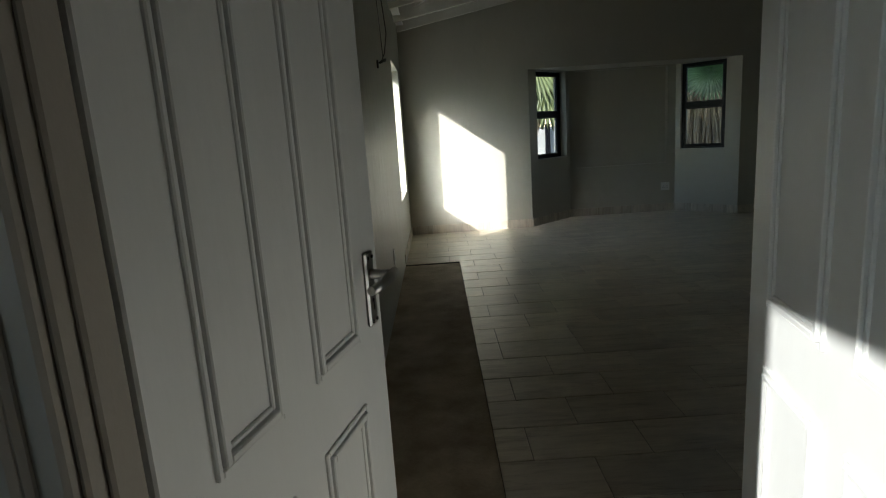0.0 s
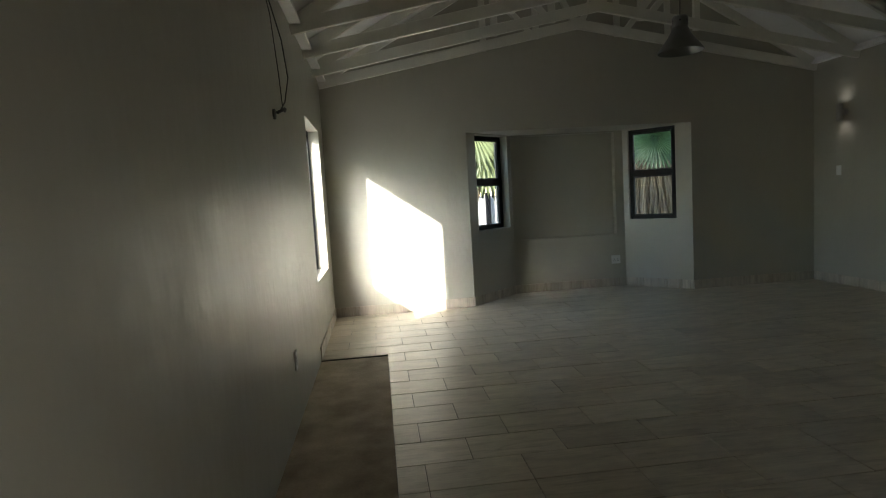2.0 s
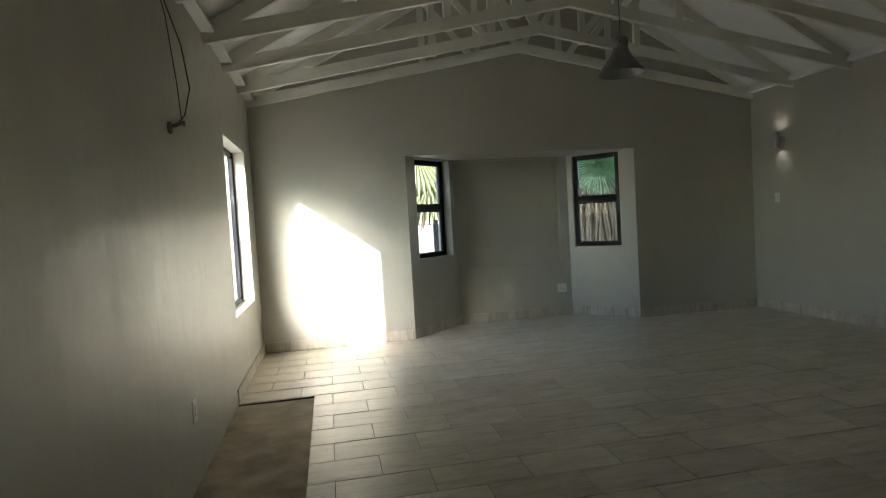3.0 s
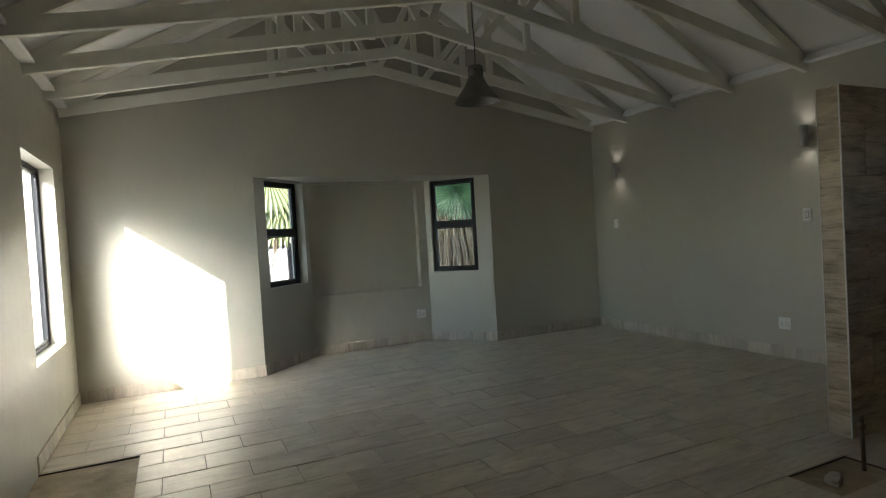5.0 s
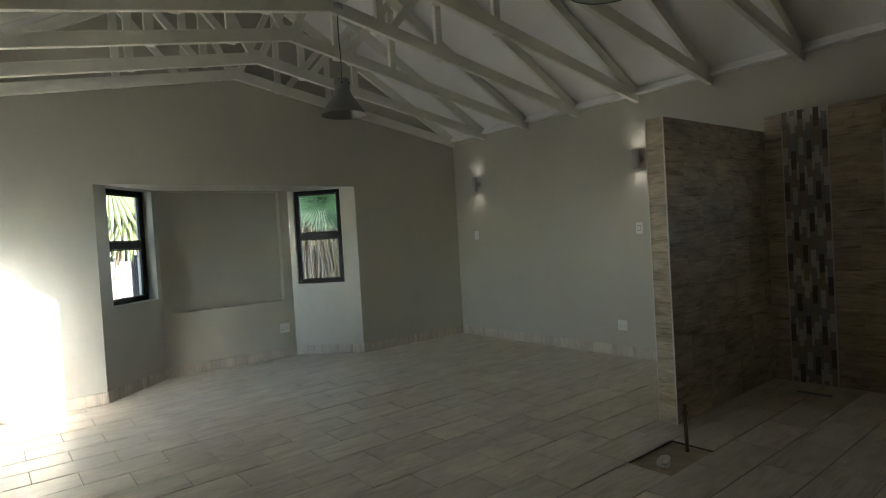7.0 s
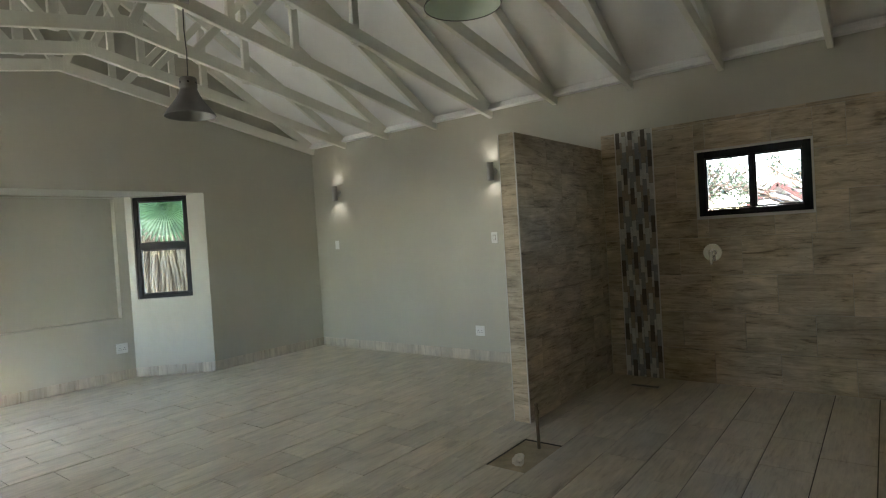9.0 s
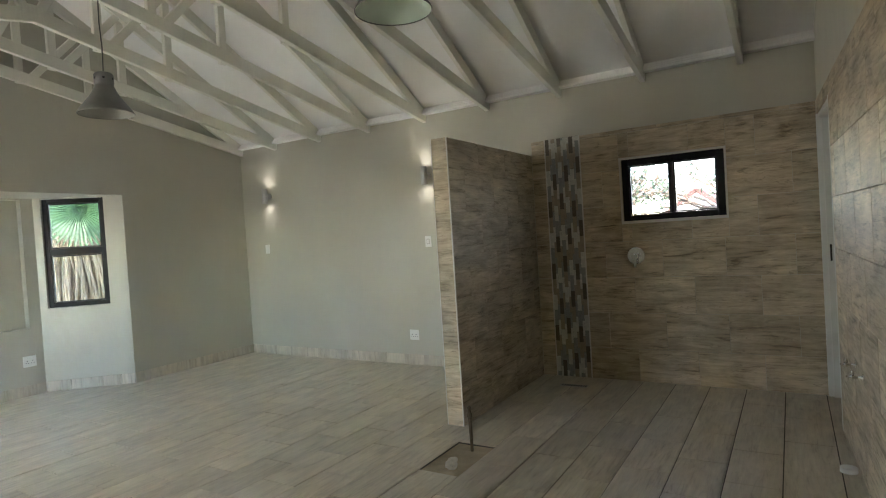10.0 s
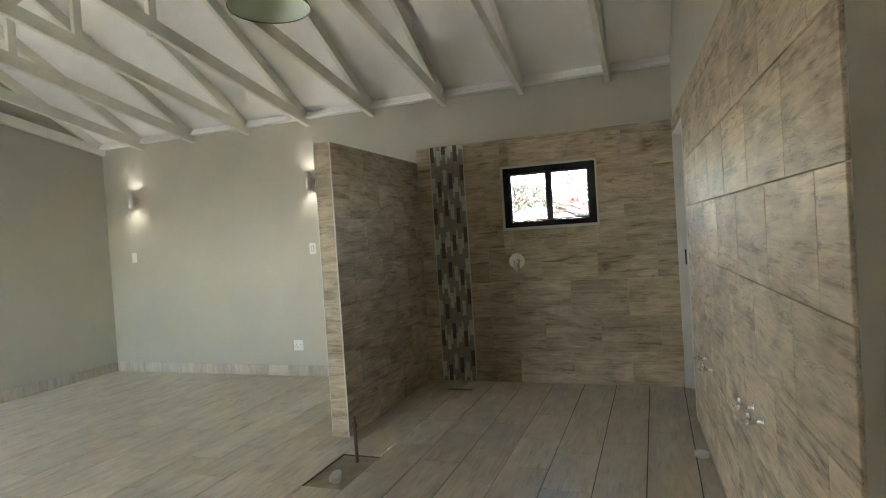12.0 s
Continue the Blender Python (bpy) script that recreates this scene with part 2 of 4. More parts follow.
def add_tube(bm, points, radius, seg=8, mat=0):
    """A round tube along points."""
    pts = [Vector(p) for p in points]
    rings = []
    side = None
    for i, p in enumerate(pts):
        d = (pts[min(i + 1, len(pts) - 1)] - pts[max(i - 1, 0)]).normalized()
        if side is None:
            side = d.orthogonal().normalized()
        side = (side - d * side.dot(d)).normalized()
        o = d.cross(side)
        r = radius[i] if isinstance(radius, (list, tuple)) else radius
        rings.append([bm.verts.new(p + r * (side * math.cos(2 * math.pi * k / seg) + o * math.sin(2 * math.pi * k / seg))) for k in range(seg)])
    for r0, r1 in zip(rings, rings[1:]):
        for k in range(seg):
            f = bm.faces.new((r0[k], r0[(k + 1) % seg], r1[(k + 1) % seg], r1[k]))
            f.smooth = True
            f.material_index = mat
    for ring in (rings[0], rings[-1]):
        bm.faces.new(ring).material_index = mat


def wall_mesh(name, a, b, z0, z1, thick, holes, mat, cuts=()):
    """A wall from a to b (plan), its inner face on that line, thick to the left of a->b; holes as (u0, u1, v0, v1)."""
    a, b = Vector((*a, 0)), Vector((*b, 0))
    l = (b - a).length
    us = sorted({0, l, *cuts, *[h[0] for h in holes], *[h[1] for h in holes]})
    vs = sorted({z0, z1, *[h[2] for h in holes], *[h[3] for h in holes]})
    bm = bmesh.new()
    cache = {}

    def vert(u, d, v):
        key = (round(u, 5), d, round(v, 5))
        if key not in cache:
            cache[key] = bm.verts.new((u, d, v))
        return cache[key]

    def solid(i, j):
        if not (0 <= i < len(us) - 1 and 0 <= j < len(vs) - 1):
            return False
        u, v = (us[i] + us[i + 1]) / 2, (vs[j] + vs[j + 1]) / 2
        return not any(h[0] < u < h[1] and h[2] < v < h[3] for h in holes)

    for i in range(len(us) - 1):
        for j in range(len(vs) - 1):
            if not solid(i, j):
                continue
            u0, u1, v0, v1 = us[i], us[i + 1], vs[j], vs[j + 1]
            for d in (0, thick):
                bm.faces.new([vert(u0, d, v0), vert(u1, d, v0), vert(u1, d, v1), vert(u0, d, v1)])
            for (di, dj), (p, q) in {(-1, 0): ((u0, v0), (u0, v1)), (1, 0): ((u1, v0), (u1, v1)), (0, -1): ((u0, v0), (u1, v0)), (0, 1): ((u0, v1), (u1, v1))}.items():
                if not solid(i + di, j + dj):
                    bm.faces.new([vert(p[0], 0, p[1]), vert(q[0], 0, q[1]), vert(q[0], thick, q[1]), vert(p[0], thick, p[1])])
    ang = math.atan2((b - a).y, (b - a).x)
    m = Matrix.Translation(a) @ Matrix.Rotation(ang, 4, "Z")
    ob = finish(bm, name, mat)
    ob.data.transform(m)
    return tagged(ob, kind="structure")


# ---- the room: plan ----
W, F = 5.88, 7.92          # right wall, far wall
BAY = ((1.60, F), (2.25, 8.54), (3.72, 8.54), (4.30, F))
TOP = 2.66                 # where the ceiling meets the side walls
RIDGE_X, PITCH = W / 2, math.tan(radians(29.5))
SIDE_A, SIDE_B = (2.118, 1.522), (W, 1.692)   # tiled side wall of the shower
YS = 0.955                 # entry wall


def ridge(x):
    return TOP + PITCH * (RIDGE_X - abs(x - RIDGE_X))


# ground slab and screed under the tiles
bm = bmesh.new()
add_box(bm, (-0.2, YS - 0.15, -0.25), (W + 0.2, 8.75, -0.014))
tagged(finish(bm, "floor", SCREED), "bare cement screed under the wood-look floor tiles", "floor", kind="structure")

WALL_Z = 3.9
wl = wall_mesh("wall_west", (0, YS - 0.12), (0, F), -0.1, TOP + 0.05, 0.23, [(6.345 - YS + 0.12, 7.45 - YS + 0.12, 0.62, 2.03)], WALL)
tagged(wl, "warm grey painted plaster wall with a tall window", "wall")
wr = wall_mesh("wall_east", (W, F), (W, YS - 0.12), -0.1, TOP + 0.05, 0.23, [(F - 3.12, F - 2.32, 1.375, 1.91)], WALL)
tagged(wr, "warm grey painted plaster wall with shower window", "wall")


def gable(name, y0, y1, hole, label):
    """An end wall with a gable top and one opening (x0, x1, z0, z1)."""
    x0, x1, z0, z1 = hole
    bm = bmesh.new()
    out = [(-0.23, -0.1), (x0, -0.1), (x0, z1), (x1, z1), (x1, -0.1), (W + 0.23, -0.1), (W + 0.23, ridge(0) + 0.02), (RIDGE_X, ridge(RIDGE_X) + 0.02), (-0.23, ridge(0) + 0.02)]
    f = bm.faces.new([bm.verts.new((x, y0, z)) for x, z in out])
    r = bmesh.ops.extrude_face_region(bm, geom=[f])
    bmesh.ops.translate(bm, vec=(0, y1 - y0, 0), verts=[g for g in r["geom"] if isinstance(g, bmesh.types.BMVert)])
    return tagged(finish(bm, name, WALL), label, "wall", kind="structure")


gable("wall_north", F, F + 0.23, (BAY[0][0], BAY[3][0], 0, 2.0), "warm grey painted gable wall with a square bay opening")
gable("wall_south", YS - 0.12, YS, (0.045, 0.965, 0, 2.10), "warm grey painted entry wall with doorway")
# the bay
wall_mesh("wall_bay_west", BAY[0], BAY[1], -0.1, 2.1, 0.2, [(0.16, 0.83, 0.86, 1.99)], WALL)
BL = math.hypot(BAY[3][0] - BAY[2][0], BAY[3][1] - BAY[2][1])
wall_mesh("wall_bay_east", BAY[2], BAY[3], -0.1, 2.1, 0.2, [(0.07, 0.66, 0.86, 1.99)], WALL)
wb = wall_mesh("wall_bay_back", BAY[1], BAY[2], -0.1, 2.1, 0.085, [(0.09, 1.36, 0.68, 1.985)], WALL)
bm = bmesh.new()
add_box(bm, (2.26, 8.626, -0.1), (3.71, 8.78, 2.1))
tagged(finish(bm, "wall_bay_outer", WALL), kind="structure")
bm = bmesh.new()
f = bm.faces.new([bm.verts.new((x, y, 2.0)) for x, y in ((1.45, F + 0.231), (1.6, F + 0.231), (4.3, F + 0.231), (4.6, F + 0.231), (4.0, 8.9), (1.95, 8.9))])
g0 = bm.faces.new([bm.verts.new((x, y, 2.0)) for x, y in ((1.6, F + 0.004), (4.3, F + 0.004), (4.3, F + 0.23), (1.6, F + 0.23))])
r = bmesh.ops.extrude_face_region(bm, geom=[f])
bmesh.ops.translate(bm, vec=(0, 0, 0.1), verts=[g for g in r["geom"] if isinstance(g, bmesh.types.BMVert)])
bmesh.ops.delete(bm, geom=[g0], context="FACES")
tagged(finish(bm, "bay_ceiling", WALL), "painted flat bay ceiling", "ceiling", kind="structure")

# shower side wall and the return by the entry
SL = math.hypot(SIDE_B[0] - SIDE_A[0], SIDE_B[1] - SIDE_A[1])
DOOR_U = (2.95, 3.755)
sw = wall_mesh("wall_side", SIDE_B, SIDE_A, -0.1, 4.9, 0.12, [(SL - DOOR_U[1], SL - DOOR_U[0], -0.05, 2.07)], WALL, [SL - (RIDGE_X - SIDE_A[0])])
for v in sw.data.vertices:
    if v.co.z > 4:
        v.co.z = ridge(v.co.x) + 0.02
tagged(sw, "plaster wall behind shower tiles with a doorway", "wall")
wall_mesh("wall_return", (2.118, 1.40), (2.118, YS), -0.1, ridge(2.118) + 0.02, 0.12, [], WALL)

# ceiling: two sloped boards with a cornice along the eaves, one mesh
bm = bmesh.new()
for sgn in (-1, 1):
    def px(d):
        return RIDGE_X + sgn * d
    sec = [(RIDGE_X, ridge(RIDGE_X)), (px(RIDGE_X + 0.23), TOP - PITCH * 0.23), (px(RIDGE_X + 0.23), TOP - PITCH * 0.23 + 0.06), (RIDGE_X, ridge(RIDGE_X) + 0.06)]
    f = bm.faces.new([bm.verts.new((x, YS - 0.3, z)) for x, z in sec])
    r = bmesh.ops.extrude_face_region(bm, geom=[f])
    bmesh.ops.translate(bm, vec=(0, F + 0.5 - YS, 0), verts=[g for g in r["geom"] if isinstance(g, bmesh.types.BMVert)])
    # cove cornice in steps
    for a, b in ((0.0, 0.030), (0.022, 0.055), (0.045, 0.075)):
        x0 = px(RIDGE_X - 0.001)
        x1 = px(RIDGE_X - (0.085 - a))
        z0 = TOP - 0.055 + a
        add_box(bm, (min(x0, x1), YS, z0), (max(x0, x1), F - 0.001, z0 + 0.026), 0.004)
tagged(finish(bm, "ceiling", CEIL), "white sloped ceiling boards with cove cornice", "ceiling", kind="structure")


# ---- roof trusses ----
def truss():
    root = new("roof_truss")
    bm = bmesh.new()
    tb, hb = 0.042, 0.105
    zh, za = 2.53 + hb / 2, 3.09 + hb / 2
    for s in (-1, 1):
        add_beam(bm, (RIDGE_X + s * (RIDGE_X - 0.002), 0, zh), (RIDGE_X + s * 0.0, 0, za), tb, hb, 0, 0.004)
    ob = finish(bm, "bottom_chord", TIMBER, root)
    bm = bmesh.new()
    for s in (-1, 1):
        off = 0.052 * math.sqrt(1 + PITCH * PITCH) + 0.003
        add_beam(bm, (RIDGE_X + s * (RIDGE_X - 0.03), 0, ridge(0.03) - off), (RIDGE_X + s * 0.03, 0, ridge(RIDGE_X - 0.03) - off), tb, 0.1, 0, 0.004)
    finish(bm, "rafter", TIMBER, root)

    def chord(x):
        return za - (za - zh) * abs(x - RIDGE_X) / RIDGE_X

    for x, y in ((-1.09, 0.043), (1.09, 0.043), (-0.48, 0.043), (0.48, 0.043)):
        bm = bmesh.new()
        add_beam(bm, (RIDGE_X + x, y, chord(RIDGE_X + x) - 0.05), (RIDGE_X + x, y, ridge(RIDGE_X + x) - 0.03), 0.04, 0.07, 0, 0.004)
        finish(bm, "web_post", TIMBER, root)
    for s in (-1, 1):
        for x0, x1 in ((0.04, 0.46), (0.56, 1.07)):
            bm = bmesh.new()
            add_beam(bm, (RIDGE_X + s * x0, -0.001, chord(RIDGE_X + x0) + 0.02), (RIDGE_X + s * x1, -0.001, ridge(RIDGE_X + x1) - 0.08), 0.036, 0.065, 0, 0.004)
            finish(bm, "web_brace", TIMBER, root)
    bm = bmesh.new()
    add_box(bm, (RIDGE_X - 0.085, -0.024, za - 0.05), (RIDGE_X + 0.085, -0.0215, za + 0.07), 0)
    for i in range(6):
        for j in range(4):
            add_box(bm, (RIDGE_X - 0.07 + i * 0.026, -0.0265, za - 0.035 + j * 0.025), (RIDGE_X - 0.063 + i * 0.026, -0.024, za - 0.022 + j * 0.025))
    finish(bm, "nail_plate", TIMBER, root)
    return tagged(root, "off-white painted timber scissor truss under the ceiling", "roof truss", "roof trusses")


TRUSS_Y = [F - 0.045] + [7.262 - 0.727 * k for k in range(9)]
first = truss()
first.matrix_world = Matrix.Translation((0, TRUSS_Y[0], 0))
for y in TRUSS_Y[1:]:
    copy_thing(first, Matrix.Translation((0, y, 0)))


# ---- windows ----
def glazing(name, wide, high, m, transom=None, mullion=None, label="", profile=0.045, pane_glass=DIMGLASS):
    """A framed window in its own axes: x along, y out, z up; sashes each with their glass."""
    root = new(name)
    bm = bmesh.new()
    p, d = profile, 0.05
    add_box(bm, (0, 0, 0), (p, d, high), 0.003)
    add_box(bm, (wide - p, 0, 0), (wide, d, high), 0.003)
    add_box(bm, (p, 0.001, 0), (wide - p, d - 0.001, p), 0.003)
    add_box(bm, (p, 0.001, high - p), (wide - p, d - 0.001, high), 0.003)
    cells = [(p, wide - p, p, high - p)]
    if transom:
        add_box(bm, (p, 0.001, transom - 0.035), (wide - p, d - 0.001, transom + 0.035), 0.003)
        cells = [(p, wide - p, p, transom - 0.035), (p, wide - p, transom + 0.035, high - p)]
    if mullion:
        add_box(bm, (mullion - 0.013, 0.001, p), (mullion + 0.013, d - 0.001, high - p), 0.003)
        cells = [(p, mullion - 0.013, p, high - p), (mullion + 0.013, wide - p, p, high - p)]
    finish(bm, "frame", ALU, root)
    for x0, x1, z0, z1 in cells:
        bm = bmesh.new()
        q = 0.014
        add_box(bm, (x0 + 0.001, 0.008, z0 + 0.001), (x0 + q, 0.038, z1 - 0.001), 0.002)
        add_box(bm, (x1 - q, 0.008, z0 + 0.001), (x1 - 0.001, 0.038, z1 - 0.001), 0.002)
        add_box(bm, (x0 + q, 0.009, z0 + 0.001), (x1 - q, 0.037, z0 + q), 0.002)
        add_box(bm, (x0 + q, 0.009, z1 - q), (x1 - q, 0.037, z1 - 0.001), 0.002)
        finish(bm, "sash", ALU, root)
        bm = bmesh.new()
        add_box(bm, (x0 + 0.010, 0.022, z0 + 0.010), (x1 - 0.010, 0.026, z1 - 0.010))
        pane = finish(bm, "pane", pane_glass, root)
        pane.visible_shadow = False
        if transom:
            bm = bmesh.new()
            c = (x0 + x1) / 2
            add_box(bm, (c - 0.03, -0.006, z0 + 0.002), (c + 0.03, 0.008, z0 + 0.012), 0.002)
            add_box(bm, (c - 0.006, -0.02, z0 + 0.004), (c + 0.05, -0.006, z0 + 0.011), 0.002)
            finish(bm, "stay", ALU, root)
    root.matrix_world = m
    return tagged(root, label, "window", kind="structure")


def along(a, b, u, out, z):
    """Axes on a wall from a to b: u along it, out away from the room."""
    d = Vector((b[0] - a[0], b[1] - a[1], 0)).normalized()
    n = Vector((-d.y, d.x, 0))
    o = Vector((*a, 0)) + d * u + n * out
    m = Matrix((d, n, Vector((0, 0, 1)))).transposed().to_4x4()
    m.translation = (o.x, o.y, z)
    return m


glazing("window_1", 1.101, 1.406, along((0, YS), (0, F), 6.347 - YS, 0.10, 0.622), label="tall window with a thin dark aluminium frame", profile=0.03, pane_glass=GLASS)
glazing("window_2", 0.666, 1.126, along(BAY[0], BAY[1], 0.162, 0.10, 0.862), transom=0.575, label="dark aluminium two-light window in the bay")
glazing("window_3", 0.586, 1.126, along(BAY[2], BAY[3], 0.072, 0.03, 0.862), transom=0.575, label="dark aluminium two-light window in the bay", pane_glass=HALFDIMGLASS)
glazing("window_4", 0.796, 0.531, along((W, F), (W, YS), F - 3.118, 0.004, 1.377), mullion=0.40, label="dark aluminium sliding window in the shower", profile=0.055)

# white tile trim round the shower window
bm = bmesh.new()
for lo, hi in (((W - 0.014, 2.305, 1.36), (W - 0.002, 2.3195, 1.925)), ((W - 0.014, 3.1205, 1.36), (W - 0.002, 3.135, 1.925)), ((W - 0.0135, 2.32, 1.36), (W + 0.003, 3.12, 1.382)), ((W - 0.0135, 2.32, 1.9105), (W - 0.002, 3.12, 1.925))):
    add_box(bm, lo, hi, 0.002)
tagged(finish(bm, "trim_window", TRIM), "bright metal tile trim round the shower window", "trim", kind="structure")


# ---- doors ----
def leaf(wide=0.80, high=2.03, thick=0.04, cols=((0.105, 0.355), (0.445, 0.695))):
    """A four-panel moulded door leaf: x along from the hinge, y thick, z up; moulded on the y=0 side and the back."""
    root = new("door")
    bm = bmesh.new()
    add_box(bm, (0, 0, 0.008), (wide, thick, high), 0.003)
    finish(bm, "slab", DOORPAINT, root)
    rows = ((0.20, 0.775), (0.905, 1.90))
    for x0, x1 in cols:
        for z0, z1 in rows:
            bm = bmesh.new()
            for side in (0, 1):
                y = 0.0 if side == 0 else thick
                out = -1 if side == 0 else 1
                for k, (w, h, o) in enumerate(((0.010, 0.006, 0.0), (0.012, 0.011, 0.012), (0.008, 0.005, 0.026))):
                    a0, a1, b0, b1 = x0 + o, x1 - o, z0 + o, z1 - o
                    ya, yb = sorted((y - out * 0.002, y + out * h))
                    add_box(bm, (a0, ya, b0), (a0 + w, yb, b1), 0.002)
                    add_box(bm, (a1 - w, ya, b0), (a1, yb, b1), 0.002)
                    add_box(bm, (a0 + w, ya, b0), (a1 - w, yb, b0 + w), 0.002)
                    add_box(bm, (a0 + w, ya, b1 - w), (a1 - w, yb, b1), 0.002)
            finish(bm, "panel_moulding", DOORPAINT, root)
    return root


def lever(root, wide, thick, out=-1):
    bm = bmesh.new()
    y = 0 if out < 0 else thick
    x = wide - 0.062
    add_box(bm, (x - 0.021, min(y, y + out * 0.009), 0.915), (x + 0.021, max(y, y + out * 0.009), 1.072), 0.004)
    for zz in (0.927, 1.060):
        for xx in (-0.011, 0.011):
            add_lathe(bm, [(0.004, 0), (0.004, 0.0025)], 8, Matrix.Translation((x + xx, y + out * 0.009, zz)) @ Matrix.Rotation(radians(90 if out < 0 else -90), 4, "X"), 1)
    add_lathe(bm, [(0.0045, 0), (0.0045, 0.001)], 10, Matrix.Translation((x, y + out * 0.0092, 0.970)) @ Matrix.Rotation(radians(90 if out < 0 else -90), 4, "X"), 1)
    add_box(bm, (x - 0.0018, y + out * 0.0102 - 0.0005, 0.950), (x + 0.0018, y + out * 0.0102 + 0.0005, 0.970), 0, None, 1)
    finish(bm, "lock_plate", [STEEL, DARKHOLE], root)
    bm = bmesh.new()
    yo = y + out * 0.009
    add_tube(bm, [(x, yo, 1.025), (x, yo + out * 0.03, 1.025), (x - 0.004, yo + out * 0.045, 1.025)], 0.010, 12)
    add_tube(bm, [(x + 0.015, yo + out * 0.046, 1.027), (x - 0.03, yo + out * 0.050, 1.025), (x - 0.08, yo + out * 0.048, 1.022), (x - 0.115, yo + out * 0.042, 1.021)], [0.0095, 0.0105, 0.010, 0.009], 12)
    finish(bm, "lever_handle", STEEL, root)


HINGE_L = (0.0687, 0.966)
door = leaf(0.695, cols=((0.090, 0.258), (0.365, 0.560)))
lever(door, 0.695, 0.04, -1)
lever(door, 0.695, 0.04, 1)
door.matrix_world = pose(HINGE_L[0], HINGE_L[1], 0.0, 0, 0, 76)
tagged(door, "white four-panel moulded door, open, steel lever handle", "door")
door2 = leaf(0.70, cols=((0.045, 0.255), (0.345, 0.595)))
door2.matrix_world = pose(0.973, 0.968, 0.0, 0, 0, 79.5)
tagged(door2, "white moulded door leaf standing open, partly sunlit", "door")

# entry door frame with rebate and architrave
bm = bmesh.new()
for s, x in ((1, 0.045), (-1, 0.965)):
    for w, y0, y1 in ((0.035, YS - 0.125, YS - 0.045), (0.020, YS - 0.045, YS + 0.006)):
        add_box(bm, (min(x, x + s * w), y0, 0), (max(x, x + s * w), y1, 2.10), 0.004)
    for k, (a, b, t) in enumerate(((-0.060, 0.012, 0.012), (-0.052, -0.035, 0.020), (-0.016, 0.006, 0.018))):
        xa, xb = sorted((x + s * a, x + s * b))
        add_box(bm, (xa, YS - 0.121 - t, 0), (xb, YS - 0.121, 2.16), 0.004)
    for y0 in (YS - 0.112, YS - 0.080):
        xa, xb = sorted((x + s * 0.034, x + s * 0.042))
        add_box(bm, (xa, y0, 0), (xb, y0 + 0.014, 2.06), 0.003)
add_box(bm, (0.08, YS - 0.125, 2.065), (0.93, YS + 0.006, 2.10), 0.004)
tagged(finish(bm, "door_frame_1", FRAMEPAINT), "painted timber entry door frame with moulded architrave", "door frame", kind="structure")

# inner door frame in the shower's side wall
M_SIDE = along(SIDE_A, SIDE_B, 0, 0, 0)     # y points into the shower
bm = bmesh.new()
u0, u1 = DOOR_U
for a, b in ((u0, u0 + 0.03), (u1 - 0.03, u1)):
    add_box(bm, (a, -0.10, 0), (b, 0.012, 2.07), 0.004)
add_box(bm, (u1 - 0.05, -0.06, 0), (u1 - 0.03, -0.02, 2.04), 0.003)
add_box(bm, (u0 + 0.03, -0.10, 2.04), (u1 - 0.03, 0.0, 2.07), 0.004)
add_box(bm, (u1 - 0.0525, -0.046, 1.00), (u1 - 0.0505, -0.034, 1.12), 0, None, 1)
ob = finish(bm, "door_frame_2", [DOORPAINT, DARKHOLE])
ob.data.transform(M_SIDE)
tagged(ob, "white timber door frame with dark strike plate", "door frame", kind="structure")


# ---- shower partition and tiles ----
PX, PY0, PY1, PZ = 4.31, 3.925, 4.055, 2.045
bm = bmesh.new()
add_box(bm, (PX + 0.01, PY0 + 0.01, -0.01), (W, PY1, PZ - 0.006))
part = tagged(finish(bm, "wall_partition", SCREED), "half-height shower partition clad in wood-look tiles", "wall", kind="structure")
bm = bmesh.new()
add_box(bm, (PX - 0.0025, PY0 - 0.0025, 0), (PX + 0.006, PY0 + 0.006, PZ + 0.001), 0.001)
finish(bm, "edge_trim", TRIM, part)
bm = bmesh.new()
add_box(bm, (PX - 0.0025, PY1 - 0.004, 0), (PX + 0.006, PY1 + 0.0025, PZ + 0.001), 0.001)
finish(bm, "edge_trim", TRIM, part)

# mosaic strip of upright sticks between two bright edges
MY0, MY1, MZ = 3.476, 3.79, 2.172
bm = bmesh.new()
add_box(bm, (W - 0.010, MY0, 0), (W - 0.001, MY1, MZ))
mos = tagged(finish(bm, "mosaic_strip", GROUT), "upright mosaic strip of grey, black and pale sticks", "tile strip", kind="structure")
bm = bmesh.new()
add_box(bm, (W - 0.0165, MY0 - 0.008, 0), (W - 0.002, MY0, MZ), 0.001)
finish(bm, "edge_trim", TRIM, mos)
bm = bmesh.new()
add_box(bm, (W - 0.0165, MY1, 0), (W - 0.002, MY1 + 0.008, MZ), 0.001)
finish(bm, "edge_trim", TRIM, mos)
bms = bmesh.new()
STICK = 0.142
rng = random.Random(4)
y = MY0
for c in range(11):
    cw = 0.0365 if c % 2 == 0 else (MY1 - MY0 - 6 * 0.0365) / 5
    z = -STICK * ((c * 0.37) % 1.0)
    row = c * 3
    while z < MZ:
        z0, z1 = max(z, 0.001), min(z + STICK, MZ)
        k = (2, 0, 3, 1)[row % 4] if c % 2 == 0 else (1, 3, 2)[row % 3]
        if z1 - z0 > 0.01:
            add_box(bms, (W - rng.uniform(0.0135, 0.0165), y + 0.001, z0), (W - 0.009, y + cw - 0.001, z1 - 0.002), 0, None, k)
        z += STICK
        row += 1
    y += cw
ob = finish(bms, "mosaic_stick", MOSAICS, mos)
